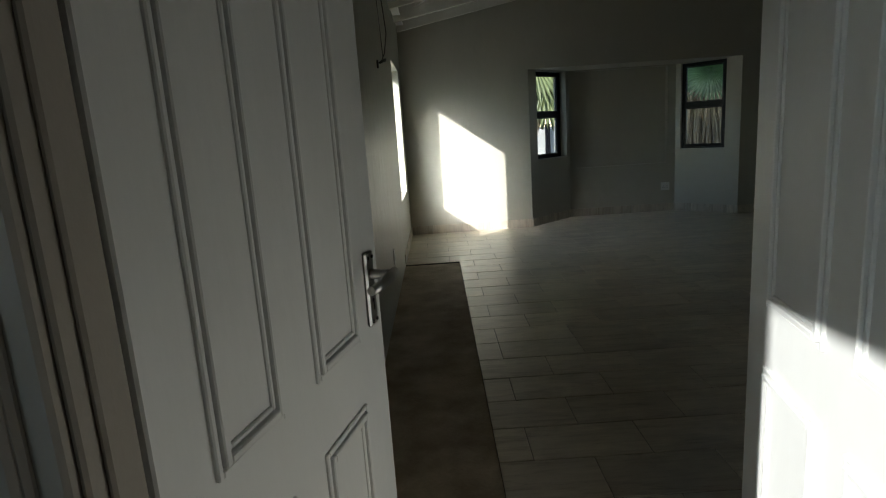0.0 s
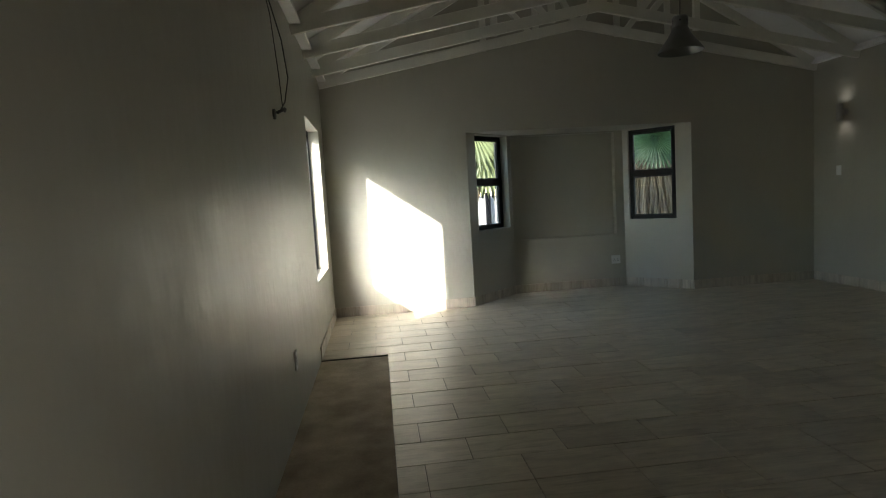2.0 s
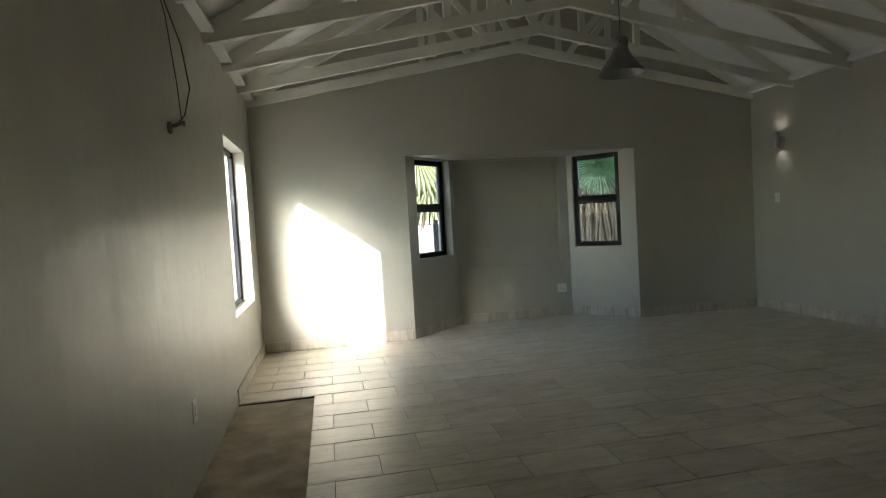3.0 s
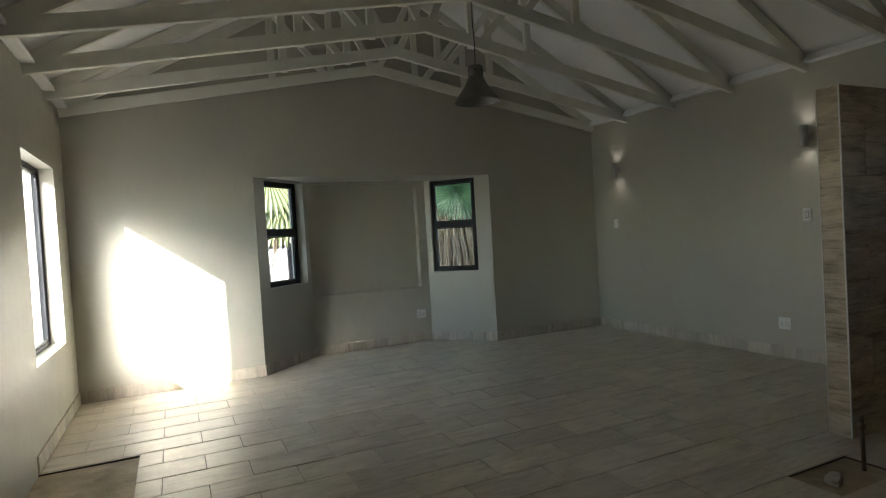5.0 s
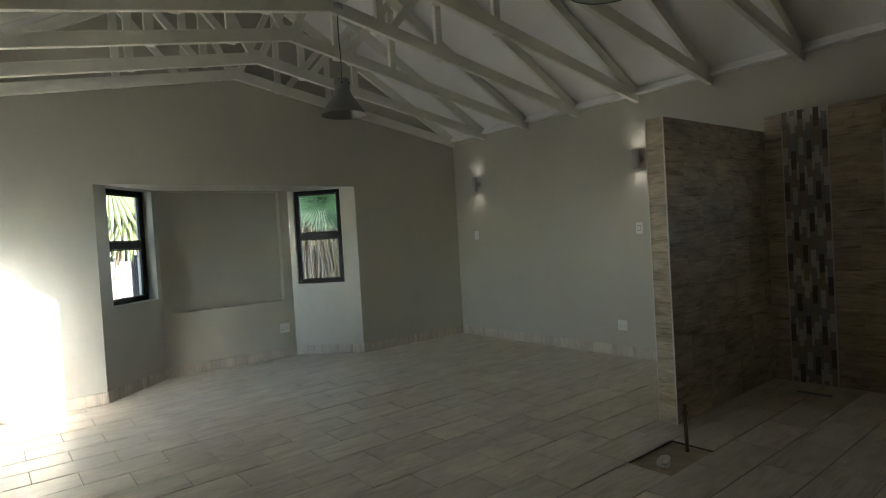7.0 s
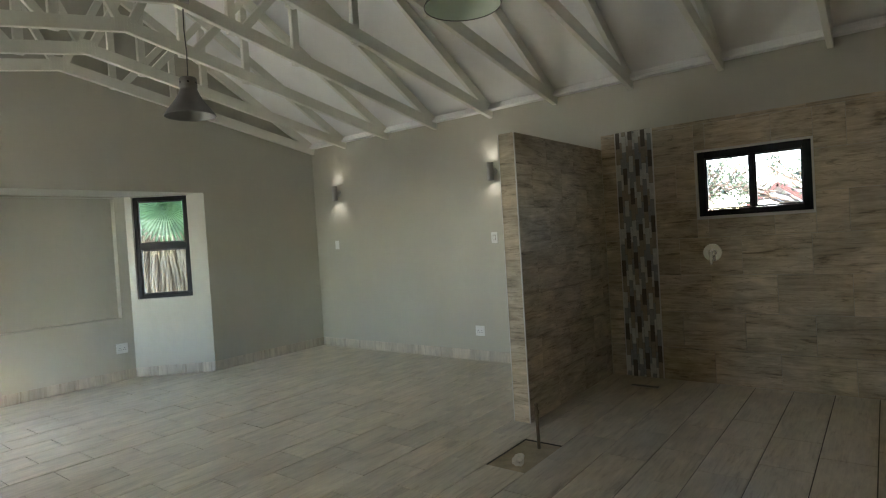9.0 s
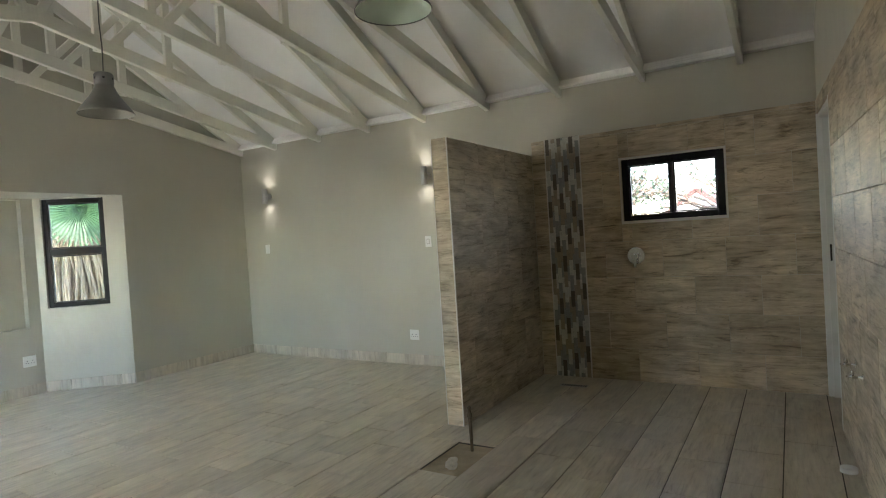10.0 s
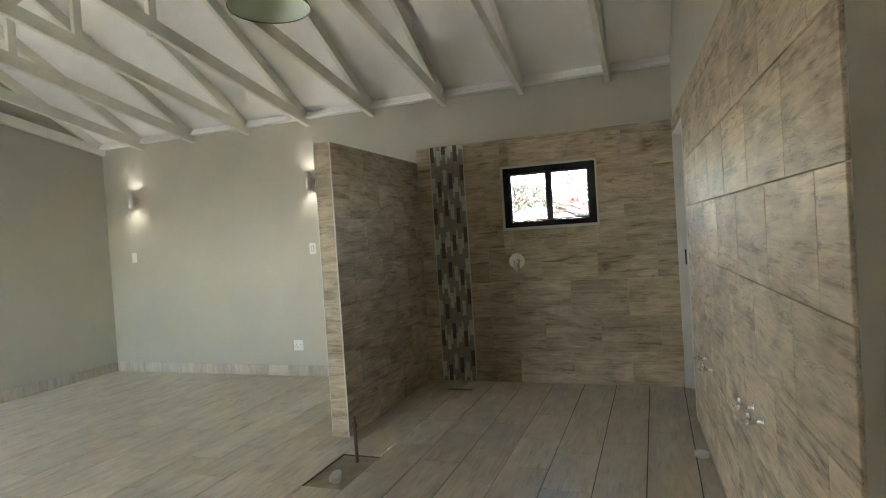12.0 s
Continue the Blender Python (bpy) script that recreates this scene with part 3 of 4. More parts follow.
tagged(ob, "thin glass and stone mosaic sticks", kind="stuff")


# ---- fittings ----
def plate(name, m, wide, high, style, label, category):
    """A wall plate: x along, z up, y out of the wall towards the room is -y."""
    root = new(name)
    bm = bmesh.new()
    add_box(bm, (-wide / 2, -0.009, -high / 2), (wide / 2, 0, high / 2), 0.003)
    finish(bm, "cover", PLASTIC, root)
    if style == "socket":
        for sx in (-0.024, 0.024):
            for dx, dz, r in ((0, 0.013, 0.0045), (-0.011, -0.009, 0.0038), (0.011, -0.009, 0.0038)):
                bm = bmesh.new()
                add_lathe(bm, [(r, 0), (r, 0.001)], 8, Matrix.Translation((sx + dx, -0.009, dz - 0.008)) @ Matrix.Rotation(radians(90), 4, "X"))
                finish(bm, "pin_hole", DARKHOLE, root)
        for sx in (-0.024, 0.024):
            bm = bmesh.new()
            add_box(bm, (sx - 0.007, -0.012, 0.022), (sx + 0.007, -0.008, 0.038), 0.002)
            finish(bm, "rocker", PLASTIC, root)
    elif style == "switch":
        bm = bmesh.new()
        add_box(bm, (-0.013, -0.013, -0.022), (0.013, -0.008, 0.022), 0.003)
        finish(bm, "rocker", PLASTIC, root)
        bm = bmesh.new()
        add_box(bm, (-0.018, -0.0098, -0.028), (0.018, -0.0092, 0.028))
        finish(bm, "surround", FRAMEPAINT, root)
    root.matrix_world = m
    return tagged(root, label, category)


def facing_east(y, z):
    return Matrix.Translation((W, y, z)) @ Matrix.Rotation(radians(-90), 4, "Z")


plate("socket_outlet", facing_east(5.377, 0.32), 0.115, 0.11, "socket", "white double socket outlet on painted wall", "socket")
plate("socket_outlet", Matrix.Translation((3.585, 8.54, 0.35)), 0.12, 0.11, "socket", "white double socket outlet below the bay niche", "socket")
plate("blank_plate", facing_east(7.53, 1.325), 0.07, 0.11, "blank", "blank white cover plate on painted wall", "plate")
plate("light_switch", facing_east(5.128, 1.307), 0.075, 0.115, "switch", "white rocker light switch beside the partition", "switch")
plate("blank_plate", facing_east(4.93, 0.31), 0.07, 0.11, "blank", "blank white cover plate beside the partition", "plate")
plate("socket_outlet", Matrix.Translation((0, 4.83, 0.37)) @ Matrix.Rotation(radians(90), 4, "Z"), 0.07, 0.115, "switch", "white socket plate low on painted wall", "socket")


def sconce(y, z):
    root = new("wall_lamp")
    bm = bmesh.new()
    add_lathe(bm, [(0.027, -0.080), (0.027, -0.092), (0.031, -0.092), (0.033, -0.090), (0.033, 0.090), (0.031, 0.092), (0.027, 0.092), (0.027, 0.080)], 24)
    finish(bm, "tube", STEEL, root)
    bm = bmesh.new()
    add_box(bm, (0.03, -0.012, -0.02), (0.066, 0.012, 0.02), 0.003)
    add_lathe(bm, [(0.038, 0), (0.038, 0.012)], 20, Matrix.Translation((0.063, 0, 0)) @ Matrix.Rotation(radians(90), 4, "Y"))
    finish(bm, "bracket", STEEL, root)
    for s in (-1, 1):
        bm = bmesh.new()
        add_lathe(bm, [(0.024, s * 0.0802), (0.024, s * 0.0822)], 16)
        finish(bm, "lens", LAMPGLOW, root)
    root.matrix_world = Matrix.Translation((W - 0.075, y, z))
    for s in (-1, 1):
        l = new("lamp_beam", bpy.data.lights.new("lamp_beam", "SPOT"))
        l.data.energy, l.data.spot_size, l.data.spot_blend, l.data.color = SCONCE_W, radians(110), 1.0, (1.0, 0.97, 0.95)
        l.data.shadow_soft_size = 0.02
        l.matrix_world = look((W - 0.075, y, z + s * 0.094), (W + 0.25, y, z + s * 1.0))
    return tagged(root, "brushed steel up-and-down wall lamp, lit", "wall lamp", "wall lamps")


SCONCE_W = 0.03
sconce(7.44, 1.98)
sconce(5.087, 1.985)


def pendant(x, y, z, lining):
    root = new("pendant_lamp")
    bm = bmesh.new()
    prof = [(0.172, 0.0), (0.174, 0.004), (0.170, 0.012), (0.155, 0.035), (0.125, 0.075), (0.095, 0.115), (0.072, 0.155), (0.060, 0.185), (0.056, 0.20), (0.060, 0.203), (0.060, 0.262), (0.052, 0.275), (0.020, 0.280)]
    add_lathe(bm, prof, 40, None, 0)
    top = [f for f in bm.faces if len(f.verts) > 10 and f.calc_center_median().z < 0.01]
    bmesh.ops.delete(bm, geom=top, context="FACES_ONLY")
    finish(bm, "shade", GALV, root)
    bm = bmesh.new()
    inner = [(max(r - 0.004, 0.01), z + 0.001) for r, z in prof[1:9]]
    add_lathe(bm, inner, 40, None, 0)
    low = [f for f in bm.faces if len(f.verts) > 10 and f.calc_center_median().z < 0.02]
    bmesh.ops.delete(bm, geom=low, context="FACES_ONLY")
    finish(bm, "shade_lining", lining, root)
    for i in range(6):
        bm = bmesh.new()
        a = i * math.pi / 3
        add_lathe(bm, [(0.008, 0), (0.008, 0.002)], 10, Matrix.Translation((0.0595 * math.cos(a), 0.0595 * math.sin(a), 0.235)) @ Matrix.Rotation(a, 4, "Z") @ Matrix.Rotation(radians(90), 4, "Y"))
        finish(bm, "vent_hole", DARKHOLE, root)
    bm = bmesh.new()
    add_tube(bm, [(0, 0, 0.27), (0.004, 0, 0.45), (-0.003, 0.002, 0.62), (0, 0, 0.80)], 0.0045, 8)
    finish(bm, "cord", CORD, root)
    bm = bmesh.new()
    add_lathe(bm, [(0.045, 0.80), (0.045, 0.84), (0.03, 0.85)], 20)
    finish(bm, "ceiling_rose", STEEL, root)
    root.matrix_world = Matrix.Translation((x, y, z))
    return tagged(root, "grey metal bell pendant lamp hung from trusses", "pendant lamp", "pendant lamps")


# purlin blocks carry the pendants between trusses
# far lamp's lining is coloured dark grey for the weaker light inside it
for x, y, z, lining in ((3.01, 5.80, 2.315, GALV), (2.945, 3.36, 2.365, SHADEIN)):
    pendant(x, y, z, lining)
    k = [t for t in TRUSS_Y if t > y][-1]
    bm = bmesh.new()
    add_box(bm, (x - 0.05, k - 0.727 + 0.022, 3.165), (x + 0.05, k - 0.022, 3.205), 0.003)
    tagged(finish(bm, "lamp_batten", TIMBER), "off-white timber batten between two trusses", "batten", "lamp battens")

# loose cable on the left wall
bm = bmesh.new()
add_tube(bm, [(0.004, 4.60, 2.60), (0.03, 4.68, 2.45), (0.06, 4.90, 2.25), (0.07, 4.98, 2.05), (0.05, 4.92, 1.90), (0.03, 4.82, 1.83), (0.0, 4.775, 1.81)], 0.004, 6)
add_tube(bm, [(0.004, 4.60, 2.60), (0.03, 4.75, 2.35), (0.035, 4.86, 2.05), (0.04, 4.88, 1.86), (0.02, 4.80, 1.825)], 0.003, 6)
add_lathe(bm, [(0.03, 0), (0.03, 0.012)], 14, Matrix.Translation((0, 4.775, 1.81)) @ Matrix.Rotation(radians(90), 4, "Y"))
add_tube(bm, [(0.02, 4.79, 1.82), (0.06, 4.83, 1.845), (0.05, 4.88, 1.84)], 0.009, 6)
tagged(finish(bm, "loose_cable", CORD), "loose grey lamp cable hanging from painted wall", "cable")

# shower mixer
root = new("shower_mixer")
MX = Matrix.Translation((W - 0.012, 3.03, 1.083)) @ Matrix.Rotation(radians(-90), 4, "Y")
bm = bmesh.new()
add_lathe(bm, [(0.075, 0.0), (0.075, 0.004), (0.070, 0.008)], 32, MX)
finish(bm, "wall_plate", CHROME, root)
bm = bmesh.new()
add_lathe(bm, [(0.026, 0.006), (0.026, 0.045), (0.022, 0.05)], 24, MX)
finish(bm, "valve_body", CHROME, root)
bm = bmesh.new()
add_box(bm, (W - 0.085, 3.018, 0.985), (W - 0.060, 3.042, 1.10), 0.006)
finish(bm, "lever_handle", CHROME, root)
tagged(root, "chrome shower mixer on wood-look tiles", "shower mixer")


def stop_tap(u, z):
    root = new("stop_tap")
    bm = bmesh.new()
    add_lathe(bm, [(0.024, 0), (0.022, 0.006), (0.010, 0.008), (0.010, 0.05), (0.014, 0.052), (0.014, 0.075), (0.008, 0.078)], 16, Matrix.Rotation(radians(-90), 4, "X"))
    finish(bm, "body", CHROME, root)
    bm = bmesh.new()
    add_lathe(bm, [(0.010, 0), (0.012, 0.03), (0.009, 0.034)], 12, Matrix.Translation((0, 0.06, 0.01)))
    add_box(bm, (-0.026, 0.082, -0.007), (0.026, 0.094, 0.007), 0.004)
    finish(bm, "handle", CHROME, root)
    root.matrix_world = M_SIDE @ Matrix.Translation((u, 0.012, z)) @ Matrix.Scale(0.72, 4)
    return tagged(root, "chrome angle stop tap on wood-look tiles", "tap", "stop taps")


for u, z in ((2.25, 0.57), (2.03, 0.56), (0.975, 0.684), (0.825, 0.68)):
    stop_tap(u, z)

# floor waste stub and shower drain
bm = bmesh.new()
add_lathe(bm, [(0.040, 0.0), (0.040, 0.024), (0.033, 0.024), (0.033, 0.004)], 24, Matrix.Translation((4.40, 1.685, 0)))
tagged(finish(bm, "waste_pipe", PLASTIC), "white plastic waste pipe stub in floor", "pipe")
bm = bmesh.new()
add_box(bm, (5.53, 3.42, 0), (5.60, 3.66, 0.003), 0.001)
for i in range(11):
    add_box(bm, (5.54, 3.43 + i * 0.0205, 0.003), (5.59, 3.441 + i * 0.0205, 0.0036), 0, None, 1)
tagged(finish(bm, "shower_drain", [STEEL, DARKHOLE]), "slotted steel shower drain in tiled floor", "drain")

# riser pipe and paper wad in the open tile
bm = bmesh.new()
add_tube(bm, [(3.955, 3.67, -0.012), (3.955, 3.672, 0.12), (3.95, 3.672, 0.21)], 0.011, 12)
add_lathe(bm, [(0.015, 0), (0.017, 0.004), (0.017, 0.022), (0.013, 0.026), (0.009, 0.05), (0.012, 0.052), (0.012, 0.066), (0.006, 0.07)], 12, Matrix.Translation((3.95, 3.672, 0.205)))
tagged(finish(bm, "riser_pipe", COPPER), "dull brass water pipe rising from open floor tile", "pipe")
bm = bmesh.new()
bmesh.ops.create_icosphere(bm, subdivisions=3, radius=0.05)
for v in bm.verts:
    k = 1 + 0.5 * noise.noise(v.co * 30)
    v.co = Vector((v.co.x * 0.75, v.co.y * 1.6, v.co.z * 0.3)) * k
bmesh.ops.transform(bm, matrix=Matrix.Translation((3.70, 3.665, 0.004)) @ Matrix.Rotation(radians(-65), 4, "Z"), verts=bm.verts)
tagged(finish(bm, "paper_wad", RAG), "crumpled pale paper wad plugging floor pipe", "paper wad")


# ---- outside ----
bm = bmesh.new()
bmesh.ops.create_grid(bm, x_segments=2, y_segments=2, size=600)
bmesh.ops.translate(bm, vec=(0, 0, -0.26), verts=bm.verts)
tagged(finish(bm, "ground", GRAVEL), "dry sandy garden ground", "ground", kind="structure")
bm = bmesh.new()
add_box(bm, (-3.2, -3.0, -0.25), (4.6, YS - 0.151, -0.03), 0.01)
tagged(finish(bm, "pavement", BRICKPAVE), "grey entry paving", "pavement", kind="structure")
# unseen roof and walls, added to shape the sun on the entry doors
bm = bmesh.new()
add_box(bm, (-1.15, -1.75, 2.45), (2.4, YS - 0.13, 2.60))
tagged(finish(bm, "blocker_ceiling", BLOCKER), "unseen slab added to shade the entry doors", "ceiling", kind="structure")
wall_mesh("wall_blocker_south", (2.25, -1.6), (-1.15, -1.6), -0.1, 2.449, 0.15, [], BLOCKER)
wall_mesh("wall_blocker_east", (2.25, YS - 0.13), (2.25, -1.599), -0.1, 2.449, 0.15, [], BLOCKER)
# opening sized to set the edge of the sun patch on the right leaf
wall_mesh("wall_blocker_west", (-1.15, -1.75), (-1.15, YS - 0.13), -0.1, 2.449, 0.15, [(0.25, 0.99, 0.9, 2.449)], BLOCKER)


def fan_leaf(bm, m, radius, blades, spread, droop, mat=0, rng=None):
    """A fan palm leaf: pleated blades spreading from the stalk's tip."""
    for i in range(blades):
        a = (i / (blades - 1) - 0.5) * spread
        w = radius * spread / blades * 0.62
        d = Vector((math.sin(a), 0, math.cos(a)))
        s = Vector((math.cos(a), 0, -math.sin(a)))
        r = radius * (1 - 0.12 * abs(a) / spread) * rng.uniform(0.92, 1.05)
        prev = None
        for t in (0.05, 0.35, 0.65, 0.85, 1.0):
            ww = w * (t if t < 0.7 else (1.05 - t) * 2.0) * 0.8
            c = d * r * t + Vector((0, -droop * t * t * r, -droop * 0.4 * t ** 3 * r))
            row = [bm.verts.new(m @ (c - s * ww)), bm.verts.new(m @ (c + Vector((0, 0.25 * w, 0)))), bm.verts.new(m @ (c + s * ww))]
            if prev:
                for k in (0, 1):
                    bm.faces.new((prev[k], prev[k + 1], row[k + 1], row[k])).material_index = mat
            prev = row


def fan_palm(name, x, y, tall, leaves, mats, seed, label, facing=None, skirt=60):
    rng = random.Random(seed)
    root = new(name)
    bm = bmesh.new()
    add_tube(bm, [(x, y, -0.3), (x + 0.02, y, tall * 0.5), (x, y, tall)], [0.24, 0.19, 0.17], 12)
    finish(bm, "trunk", BARK, root)
    bm = bmesh.new()
    for i in range(leaves):
        yaw = rng.uniform(0, 360)
        tip = rng.uniform(-25, 60)
        m = Matrix.Translation((x, y, tall + rng.uniform(-0.1, 0.2))) @ Matrix.Rotation(radians(yaw), 4, "Z") @ Matrix.Rotation(radians(-tip), 4, "X")
        l = rng.uniform(0.5, 0.9)
        add_tube(bm, [m @ Vector((0, 0, 0)), m @ Vector((0, 0.0, l))], [0.02, 0.012], 6)
        fan_leaf(bm, m @ Matrix.Translation((0, 0, l)), rng.uniform(0.65, 0.85), 30, radians(230), rng.uniform(0.1, 0.4), 0, rng)
    if facing:
        for fx, fy, fz, yaw, r in facing:
            m = Matrix.Translation((fx, fy, fz)) @ Matrix.Rotation(radians(yaw), 4, "Z") @ Matrix.Rotation(radians(185), 4, "Y")
            add_tube(bm, [(x, y, tall), m @ Vector((0, 0, 0))], [0.02, 0.012], 6)
            fan_leaf(bm, m, r, 34, radians(250), 0.08, 0, rng)
    finish(bm, "frond", mats[0], root)
    bm = bmesh.new()
    for i in range(skirt):
        a = rng.uniform(0, 2 * math.pi)
        r0 = 0.2 + rng.uniform(0, 0.25)
        z = tall - rng.uniform(0.0, 0.5)
        h = rng.uniform(0.5, 1.3)
        p = Vector((x + r0 * math.cos(a), y + r0 * math.sin(a), z))
        q = p + Vector((rng.uniform(-0.12, 0.12), rng.uniform(-0.12, 0.12), -h))
        c = (p + q) / 2 + Vector((0.1 * math.cos(a), 0.1 * math.sin(a), 0.05))
        add_tube(bm, [p, c, q], [0.012, 0.016, 0.003], 4)
    finish(bm, "dry_skirt", mats[1], root)
    return tagged(root, label, "palm tree")


fan_palm("fan_palm", 4.78, 9.95, 1.75, 12, (LEAF, DRYLEAF), 3, "green fan palm with a dry skirt of leaves", [(4.58, 9.35, 1.95, -27, 0.52), (4.95, 9.6, 2.1, -35, 0.65), (4.15, 9.65, 2.05, -15, 0.6), (4.7, 10.3, 2.2, -20, 0.9), (5.3, 10.2, 2.2, -30, 0.9)], 900)
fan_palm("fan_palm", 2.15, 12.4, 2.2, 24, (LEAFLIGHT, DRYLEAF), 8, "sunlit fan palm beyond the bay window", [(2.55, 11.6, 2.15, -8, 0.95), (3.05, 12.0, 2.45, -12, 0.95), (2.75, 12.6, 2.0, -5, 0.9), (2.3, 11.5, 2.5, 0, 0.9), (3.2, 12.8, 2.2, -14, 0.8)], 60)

# boundary wall with a rail on top
bm = bmesh.new()
add_box(bm, (-6, 16.0, -0.3), (9.0, 16.2, 1.2), 0.01)
tagged(finish(bm, "garden_wall", RENDERWALL), "cream plastered garden boundary wall", "garden wall")
bm = bmesh.new()
add_box(bm, (-6, 16.08, 1.53), (9.0, 16.12, 1.57), 0.004)
for i in range(107):
    add_box(bm, (-6 + i * 0.14, 16.085, 1.2), (-5.96 + i * 0.14, 16.115, 1.53), 0.003)
tagged(finish(bm, "wall_railing", ALU), "dark metal railing on the garden wall", "railing")


bm = bmesh.new()
add_box(bm, (3.31, 15.86, -0.3), (3.43, 15.98, 1.30), 0.008)
add_box(bm, (3.295, 15.845, 1.30), (3.445, 15.995, 1.33), 0.006)
tagged(finish(bm, "gate_post", ALU), "dark metal gate post before the garden wall", "post")


def branchy_tree(x, y, seed, high=5.5):
    rng = random.Random(seed)
    root = new("garden_tree")
    bm = bmesh.new()
    lv = bmesh.new()
    add_tube(bm, [(x, y, -0.3), (x + 0.1, y, 0.6), (x, y + 0.1, 1.2)], [0.2, 0.15, 0.13], 10)

    def grow(p, d, l, r, n):
        q = p + d * l
        add_tube(bm, [p, (p + q) / 2 + Vector((rng.uniform(-1, 1), rng.uniform(-1, 1), rng.uniform(-1, 1))) * l * 0.08, q], [r, r * 0.85, r * 0.7], 5)
        if n == 0:
            for _ in range(8):
                c = q - d * l * rng.random() + Vector((rng.gauss(0, 0.14), rng.gauss(0, 0.14), rng.gauss(0, 0.14)))
                a = Vector((rng.uniform(-1, 1), rng.uniform(-1, 1), rng.uniform(-1, 1))).normalized()
                b = a.orthogonal().normalized()
                s = rng.uniform(0.025, 0.05)
                vs = [lv.verts.new(c + a * s * 1.8), lv.verts.new(c + b * s), lv.verts.new(c - a * s * 1.8), lv.verts.new(c - b * s)]
                lv.faces.new(vs)
            return
        for _ in range(rng.choice((3, 3, 4))):
            nd = (d + Vector((rng.uniform(-1, 1), rng.uniform(-1, 1), rng.uniform(-0.5, 0.7))) * 0.85).normalized()
            grow(q, nd, l * rng.uniform(0.65, 0.85), r * 0.62, n - 1)

    for k in range(5):
        a = k * 1.257 + rng.random()
        grow(Vector((x, y + 0.1, 1.15)), Vector((math.cos(a) * 0.8, math.sin(a) * 0.8, 0.45)).normalized(), 1.1, 0.08, 3)
    finish(bm, "limb", BARK, root)
    finish(lv, "leaf_cluster", TWIG, root)
    return tagged(root, "sparse leafy garden tree with bare twigs", "tree")


branchy_tree(19.0, 7.4, 5)
branchy_tree(22.0, 3.0, 9)

# neighbouring house with a red gable roof
house = new("neighbour_house")
HX, HY = 30.0, 5.56
bm = bmesh.new()
add_box(bm, (HX, HY - 2.6, -0.3), (HX + 6, HY + 2.6, 0.75), 0.01)
bm.faces.new([bm.verts.new((HX, y, z)) for y, z in ((HY - 2.6, 0.75), (HY + 2.6, 0.75), (HY, 2.70))])
finish(bm, "wall", RENDERWALL, house)
bm = bmesh.new()
for s in (-1, 1):
    add_beam(bm, (HX + 2.7, HY + s * 3.0, 0.53), (HX + 2.7, HY - s * 0.02, 2.78), 6.3, 0.14, 0, 0, (1, 0, 0))
finish(bm, "roof", ROOFRED, house)
bm = bmesh.new()
for s in (-1, 1):
    add_beam(bm, (HX - 0.46, HY + s * 3.0, 0.50), (HX - 0.46, HY, 2.75), 0.04, 0.2, 0, 0, (1, 0, 0))
finish(bm, "barge_board", ROOFRED, house)
tagged(house, "cream house with a red gable roof", "house")


# ---- skirting, floor and wall tiles ----
def tile_mesh(name, l, h, t, mat, bevel=0.002):
    """A tile lying in x-z, its face at y=-t, its back at y=0."""
    bm = bmesh.new()
    add_box(bm, (0, -t, 0), (l, 0, h), bevel)
    bmesh.ops.recalc_face_normals(bm, faces=bm.faces)
    me = bpy.data.meshes.new(name)
    bm.to_mesh(me)
    bm.free()
    me.materials.append(mat)
    return me


MESHES = {}


def piece(name, l, h, t, mat, m, parent):
    key = (name, round(l, 3), round(h, 3), t, mat.name)
    if key not in MESHES:
        MESHES[key] = tile_mesh(name, l, h, t, mat)
    ob = new(name, MESHES[key])
    ob.parent = parent
    ob.matrix_world = m
    return ob


def skirting(a, b, step, first_len=0.0):
    """Tile skirting on the wall from a to b, with the room on its right."""
    d = (Vector(b) - Vector(a)).length
    u = -first_len
    while u < d - 0.004:
        s, e = max(u, 0), min(u + step, d)
        if e - s > 0.01:
            piece("skirting_tile", e - s - 0.002, 0.108, 0.010, SKIRT, along(a, b, s, 0, 0.001), base)
        u += step


SKIRT = plank_material("skirting_porcelain", (0.38, 0.325, 0.25), (0.60, 0.54, 0.44), 2, 0.35, 0.12, 9.0)
base = tagged(new("baseboard"), "wood-look tile skirting along painted walls", "skirting", kind="structure")
skirting((0, F), BAY[0], 0.48, 0.2)
skirting(BAY[0], BAY[1], 0.48)
skirting(BAY[1], BAY[2], 0.48, 0.1)
skirting(BAY[2], BAY[3], 0.48, 0.24)
skirting(BAY[3], (W, F), 0.48)
skirting((W, F), (W, PY1), 0.245, 0.05)
skirting((0, 6.155), (0, F), 0.48)

# tiled shower walls: rows of 0.31, tiles 0.475 long in stretcher bond
ROWS_Z = [0.0, 0.28, 0.59, 0.90, 1.21, 1.52, 1.83, 2.14, 2.172]


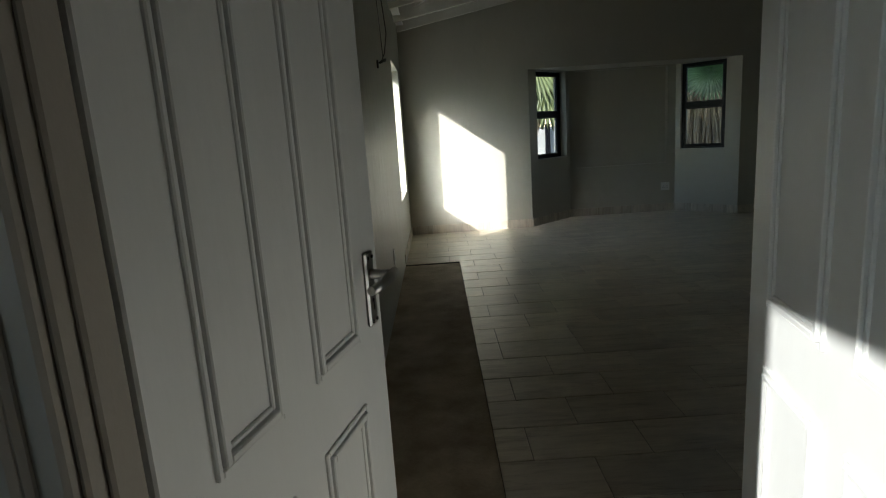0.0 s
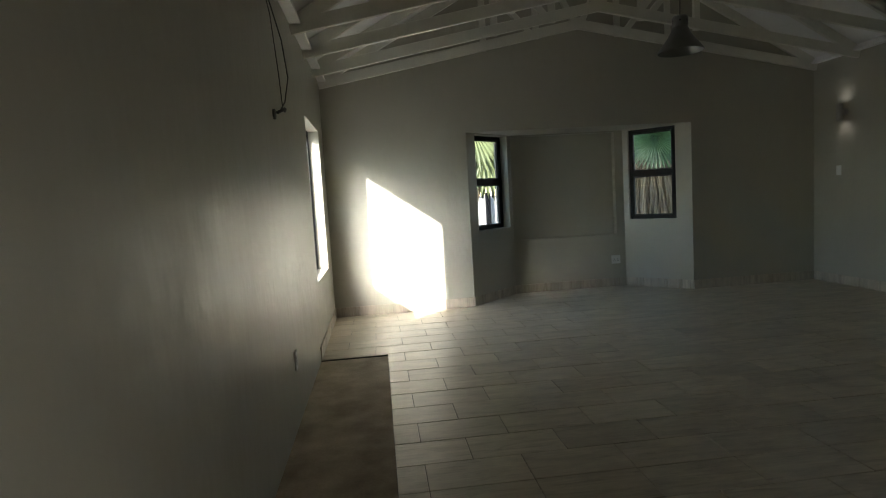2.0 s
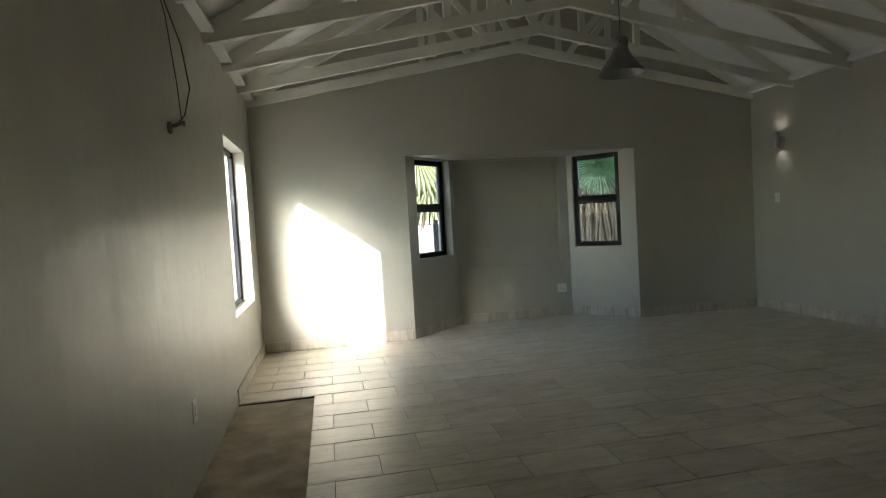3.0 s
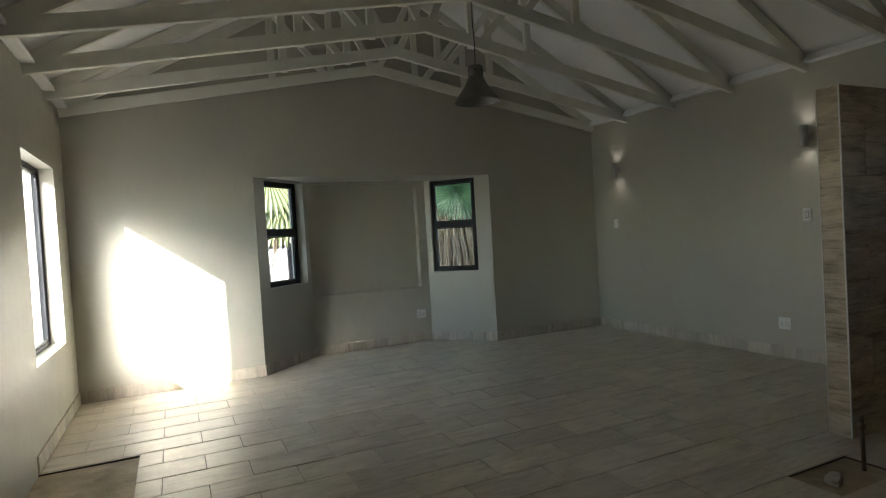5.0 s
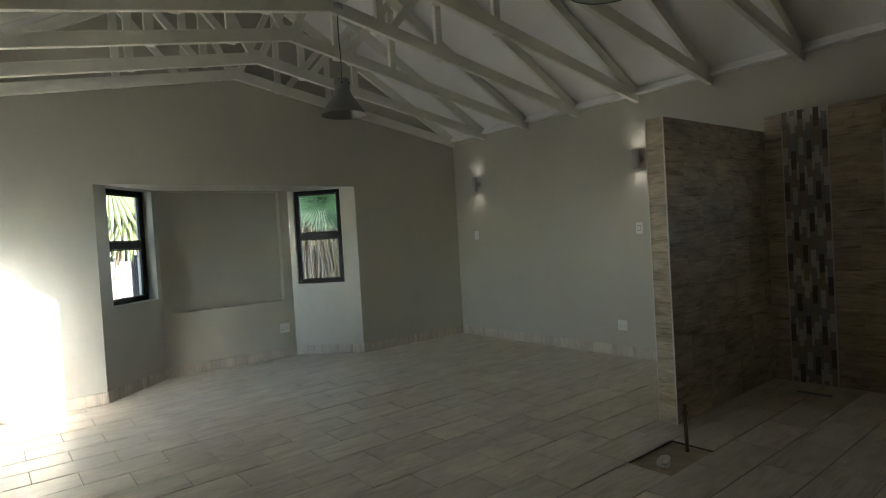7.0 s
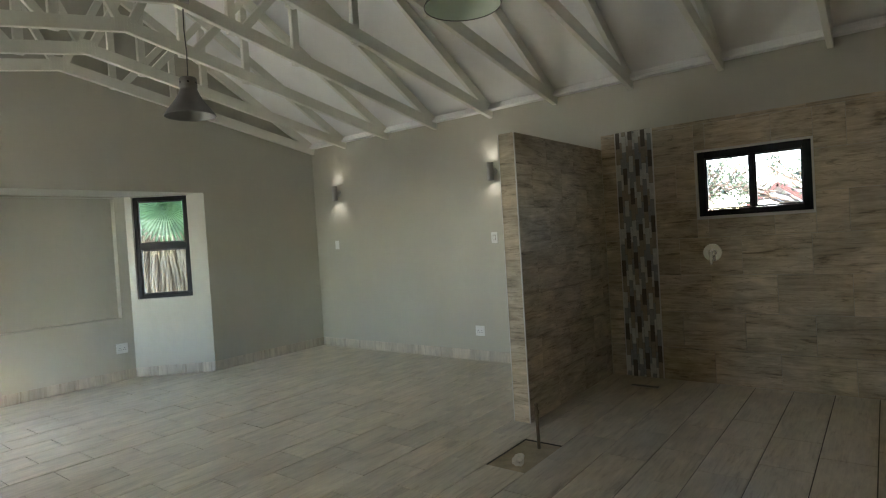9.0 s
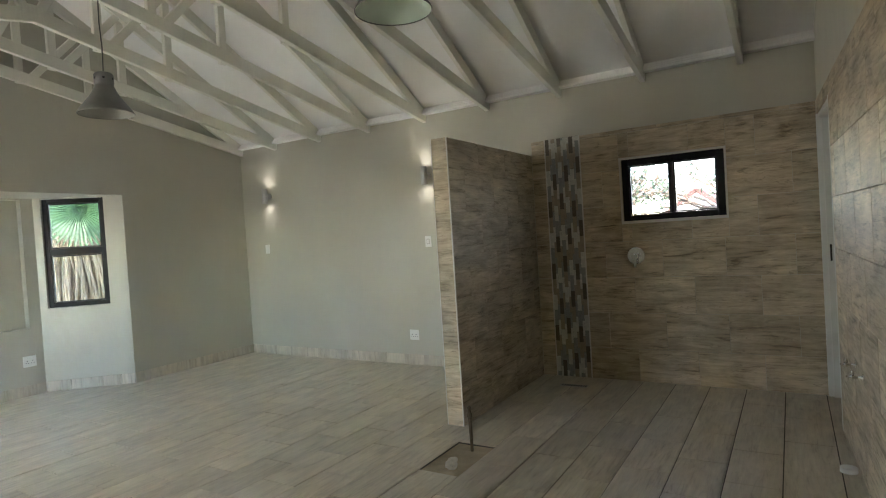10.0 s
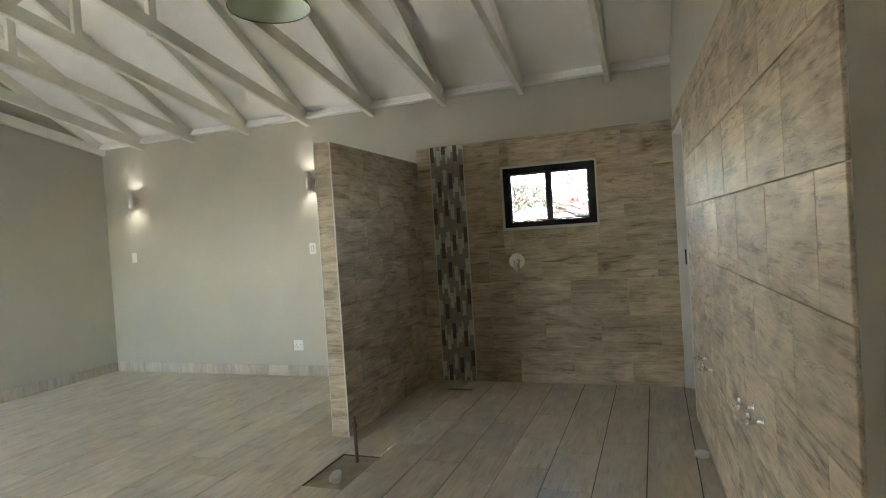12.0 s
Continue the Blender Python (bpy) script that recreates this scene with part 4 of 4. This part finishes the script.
def clad(parent, m, length, holes, mat, shift=0.0, top=2.172, step=0.475, rows=None):
    rows = rows or ROWS_Z
    for r, (z0, z1) in enumerate(zip(rows, rows[1:])):
        z1 = min(z1, top)
        if z1 - z0 < 0.02:
            if z1 - z0 < 0.005:
                continue
        u = shift - 2 * step + (step / 2 if r % 2 else 0)
        while u < length:
            cells = [(max(u, 0), min(u + step, length), z0, z1)]
            for h0, h1, v0, v1 in holes:
                nxt = []
                for a, b, c, d in cells:
                    if b <= h0 or a >= h1 or d <= v0 or c >= v1:
                        nxt.append((a, b, c, d))
                        continue
                    if a < h0:
                        nxt.append((a, h0, c, d))
                    if b > h1:
                        nxt.append((h1, b, c, d))
                    aa, bb = max(a, h0), min(b, h1)
                    if c < v0:
                        nxt.append((aa, bb, c, v0))
                    if d > v1:
                        nxt.append((aa, bb, v1, d))
                cells = nxt
            for a, b, c, d in cells:
                if b - a > 0.012 and d - c > 0.012:
                    piece("wall_tile", b - a - 0.0025, d - c - 0.0025, 0.010, mat, m @ Matrix.Translation((a, 0, c)), parent)
            u += step


wall_r = tagged(new("shower_tiles_east"), "brown wood-look porcelain wall tiles in the shower", "wall tiles", kind="structure")
clad(wall_r, along((W, PY0), (W, 1.70), 0, 0.0, 0), PY0 - 1.70, [(PY0 - MY1 - 0.009, PY0 - MY0 + 0.009, -1, 3), (PY0 - 3.136, PY0 - 2.304, 1.359, 1.926)], WALLTILE_R, 0.4)
wall_s = tagged(new("shower_tiles_side"), "brown wood-look porcelain wall tiles beside the doorway", "wall tiles", kind="structure")
clad(wall_s, M_SIDE @ Matrix.Translation((SL, 0, 0)) @ Matrix.Rotation(radians(180), 4, "Z"), SL, [(SL - DOOR_U[1], SL - DOOR_U[0], -1, 2.07)], WALLTILE_S, 0.25, rows=[0, 0.205, 0.515, 0.825, 1.135, 1.445, 1.755, 2.065, 2.172])
clad(part, Matrix.Translation((PX, PY0 + 0.010, 0)), W - 0.012 - PX, [], WALLTILE_S, 0.0, PZ)
for r, (z0, z1) in enumerate(zip(ROWS_Z, ROWS_Z[1:])):
    if min(z1, PZ) - z0 > 0.02:
        piece("wall_tile", PY1 - PY0 - 0.004, min(z1, PZ) - z0 - 0.0025, 0.010, WALLTILE_R, along((PX, PY1), (PX, PY0), 0.002, 0, z0) @ Matrix.Translation((0, 0.010, 0)), part)
piece("cap_tile", W - 0.014 - PX, PY1 - PY0 - 0.006, 0.006, WALLTILE_S, Matrix.Translation((PX + 0.002, PY0 + 0.003, PZ - 0.0055)) @ Matrix.Rotation(radians(-90), 4, "X"), part)

# floor tiles 0.26 x 0.48 in half bond; one tile left open, a bare strip along the left wall
PITCH_Y, LEN = 0.2625, 0.479
ROW0 = 3.5525
floor_tiles = tagged(new("floor_tiles"), "pale wood-look porcelain floor tiles in half bond", "floor tiles", kind="structure")
boxes = []
k0 = -12
for k in range(k0, 20):
    y0 = ROW0 + k * PITCH_Y
    y1 = y0 + PITCH_Y
    phase = 0.69 if k % 2 == 0 else 0.93
    if k >= 1:
        phase = 0.69 if k % 2 == 1 else 0.93
    for j in range(-3, 14):
        x0 = phase + j * LEN
        x1 = x0 + LEN
        if k == 0 and abs(x0 - 3.564) < 0.05:
            continue
        a, b, c, d = max(x0, 0.0), min(x1, W), max(y0, YS + 0.002), y1
        if c < 6.155 and d > 6.155:
            if b <= 0.55:
                c = 6.155
        if d <= 6.156 and a < 0.55:
            a = 0.55
        elif c < 6.155 and a < 0.55:
            boxes.append((a, 0.55, 6.155, d))
            a = 0.55
        if d > F:
            lim0 = BAY[0][0] + max(0, (c - F)) * 1.048
            lim1 = BAY[3][0] - max(0, (c - F)) * 0.935
            if c >= F - 0.001:
                a, b = max(a, lim0 - 0.25), min(b, lim1 + 0.25)
            elif b <= BAY[0][0] or a >= BAY[3][0]:
                d = F
            d = min(d, 8.56)
        if b - a > 0.012 and d - c > 0.012:
            boxes.append((a, b, c, d))
bm = bmesh.new()
HX0, HX1, HY0, HY1 = 3.564, 4.043, ROW0, ROW0 + PITCH_Y
for x0, y0, x1, y1 in ((0.55, YS, HX0, 6.155), (HX0, YS, HX1, HY0), (HX0, HY1, HX1, 6.155), (HX1, YS, W, 6.155), (0, 6.155, W, F), (2.2, F, 3.75, 8.5)):
    add_box(bm, (x0, y0, -0.0138), (x1, y1, -0.005))
finish(bm, "floor_grout", GROUT, floor_tiles)
near = [q for q in boxes if q[3] < 6.3 and q[0] < 4.6 and q[2] > 2.2]
near = near[:290]
rest = [q for q in boxes if q not in near]
tilt = random.Random(11)
for a, b, c, d in near:
    key = ("floor_tile", round(b - a, 3), round(d - c, 3))
    if key not in MESHES:
        bm = bmesh.new()
        add_box(bm, (0, 0, -0.011), (b - a - 0.003, d - c - 0.0050, 0), 0.0015)
        bmesh.ops.recalc_face_normals(bm, faces=bm.faces)
        me = bpy.data.meshes.new("floor_tile")
        bm.to_mesh(me)
        bm.free()
        me.materials.append(FLOORTILE)
        MESHES[key] = me
    ob = new("floor_tile", MESHES[key])
    ob.parent = floor_tiles
    ob.matrix_world = Matrix.Translation((a + 0.0015, c + 0.0025, tilt.uniform(-0.002, 0.0004)))
for name, part_of in (("floor_tile_far", [q for q in rest if q[2] > 4]), ("floor_tile_edge", [q for q in rest if q[2] <= 4])):
    bm = bmesh.new()
    for a, b, c, d in part_of:
        z = tilt.uniform(-0.0008, 0.0004)
        add_box(bm, (a + 0.0015, c + 0.0032, -0.011), (b - 0.0015, d - 0.0032, z), 0.0015)
    if part_of:
        tagged(finish(bm, "floor_tile", FLOORTILE, floor_tiles), "further wood-look floor tiles", kind="stuff")
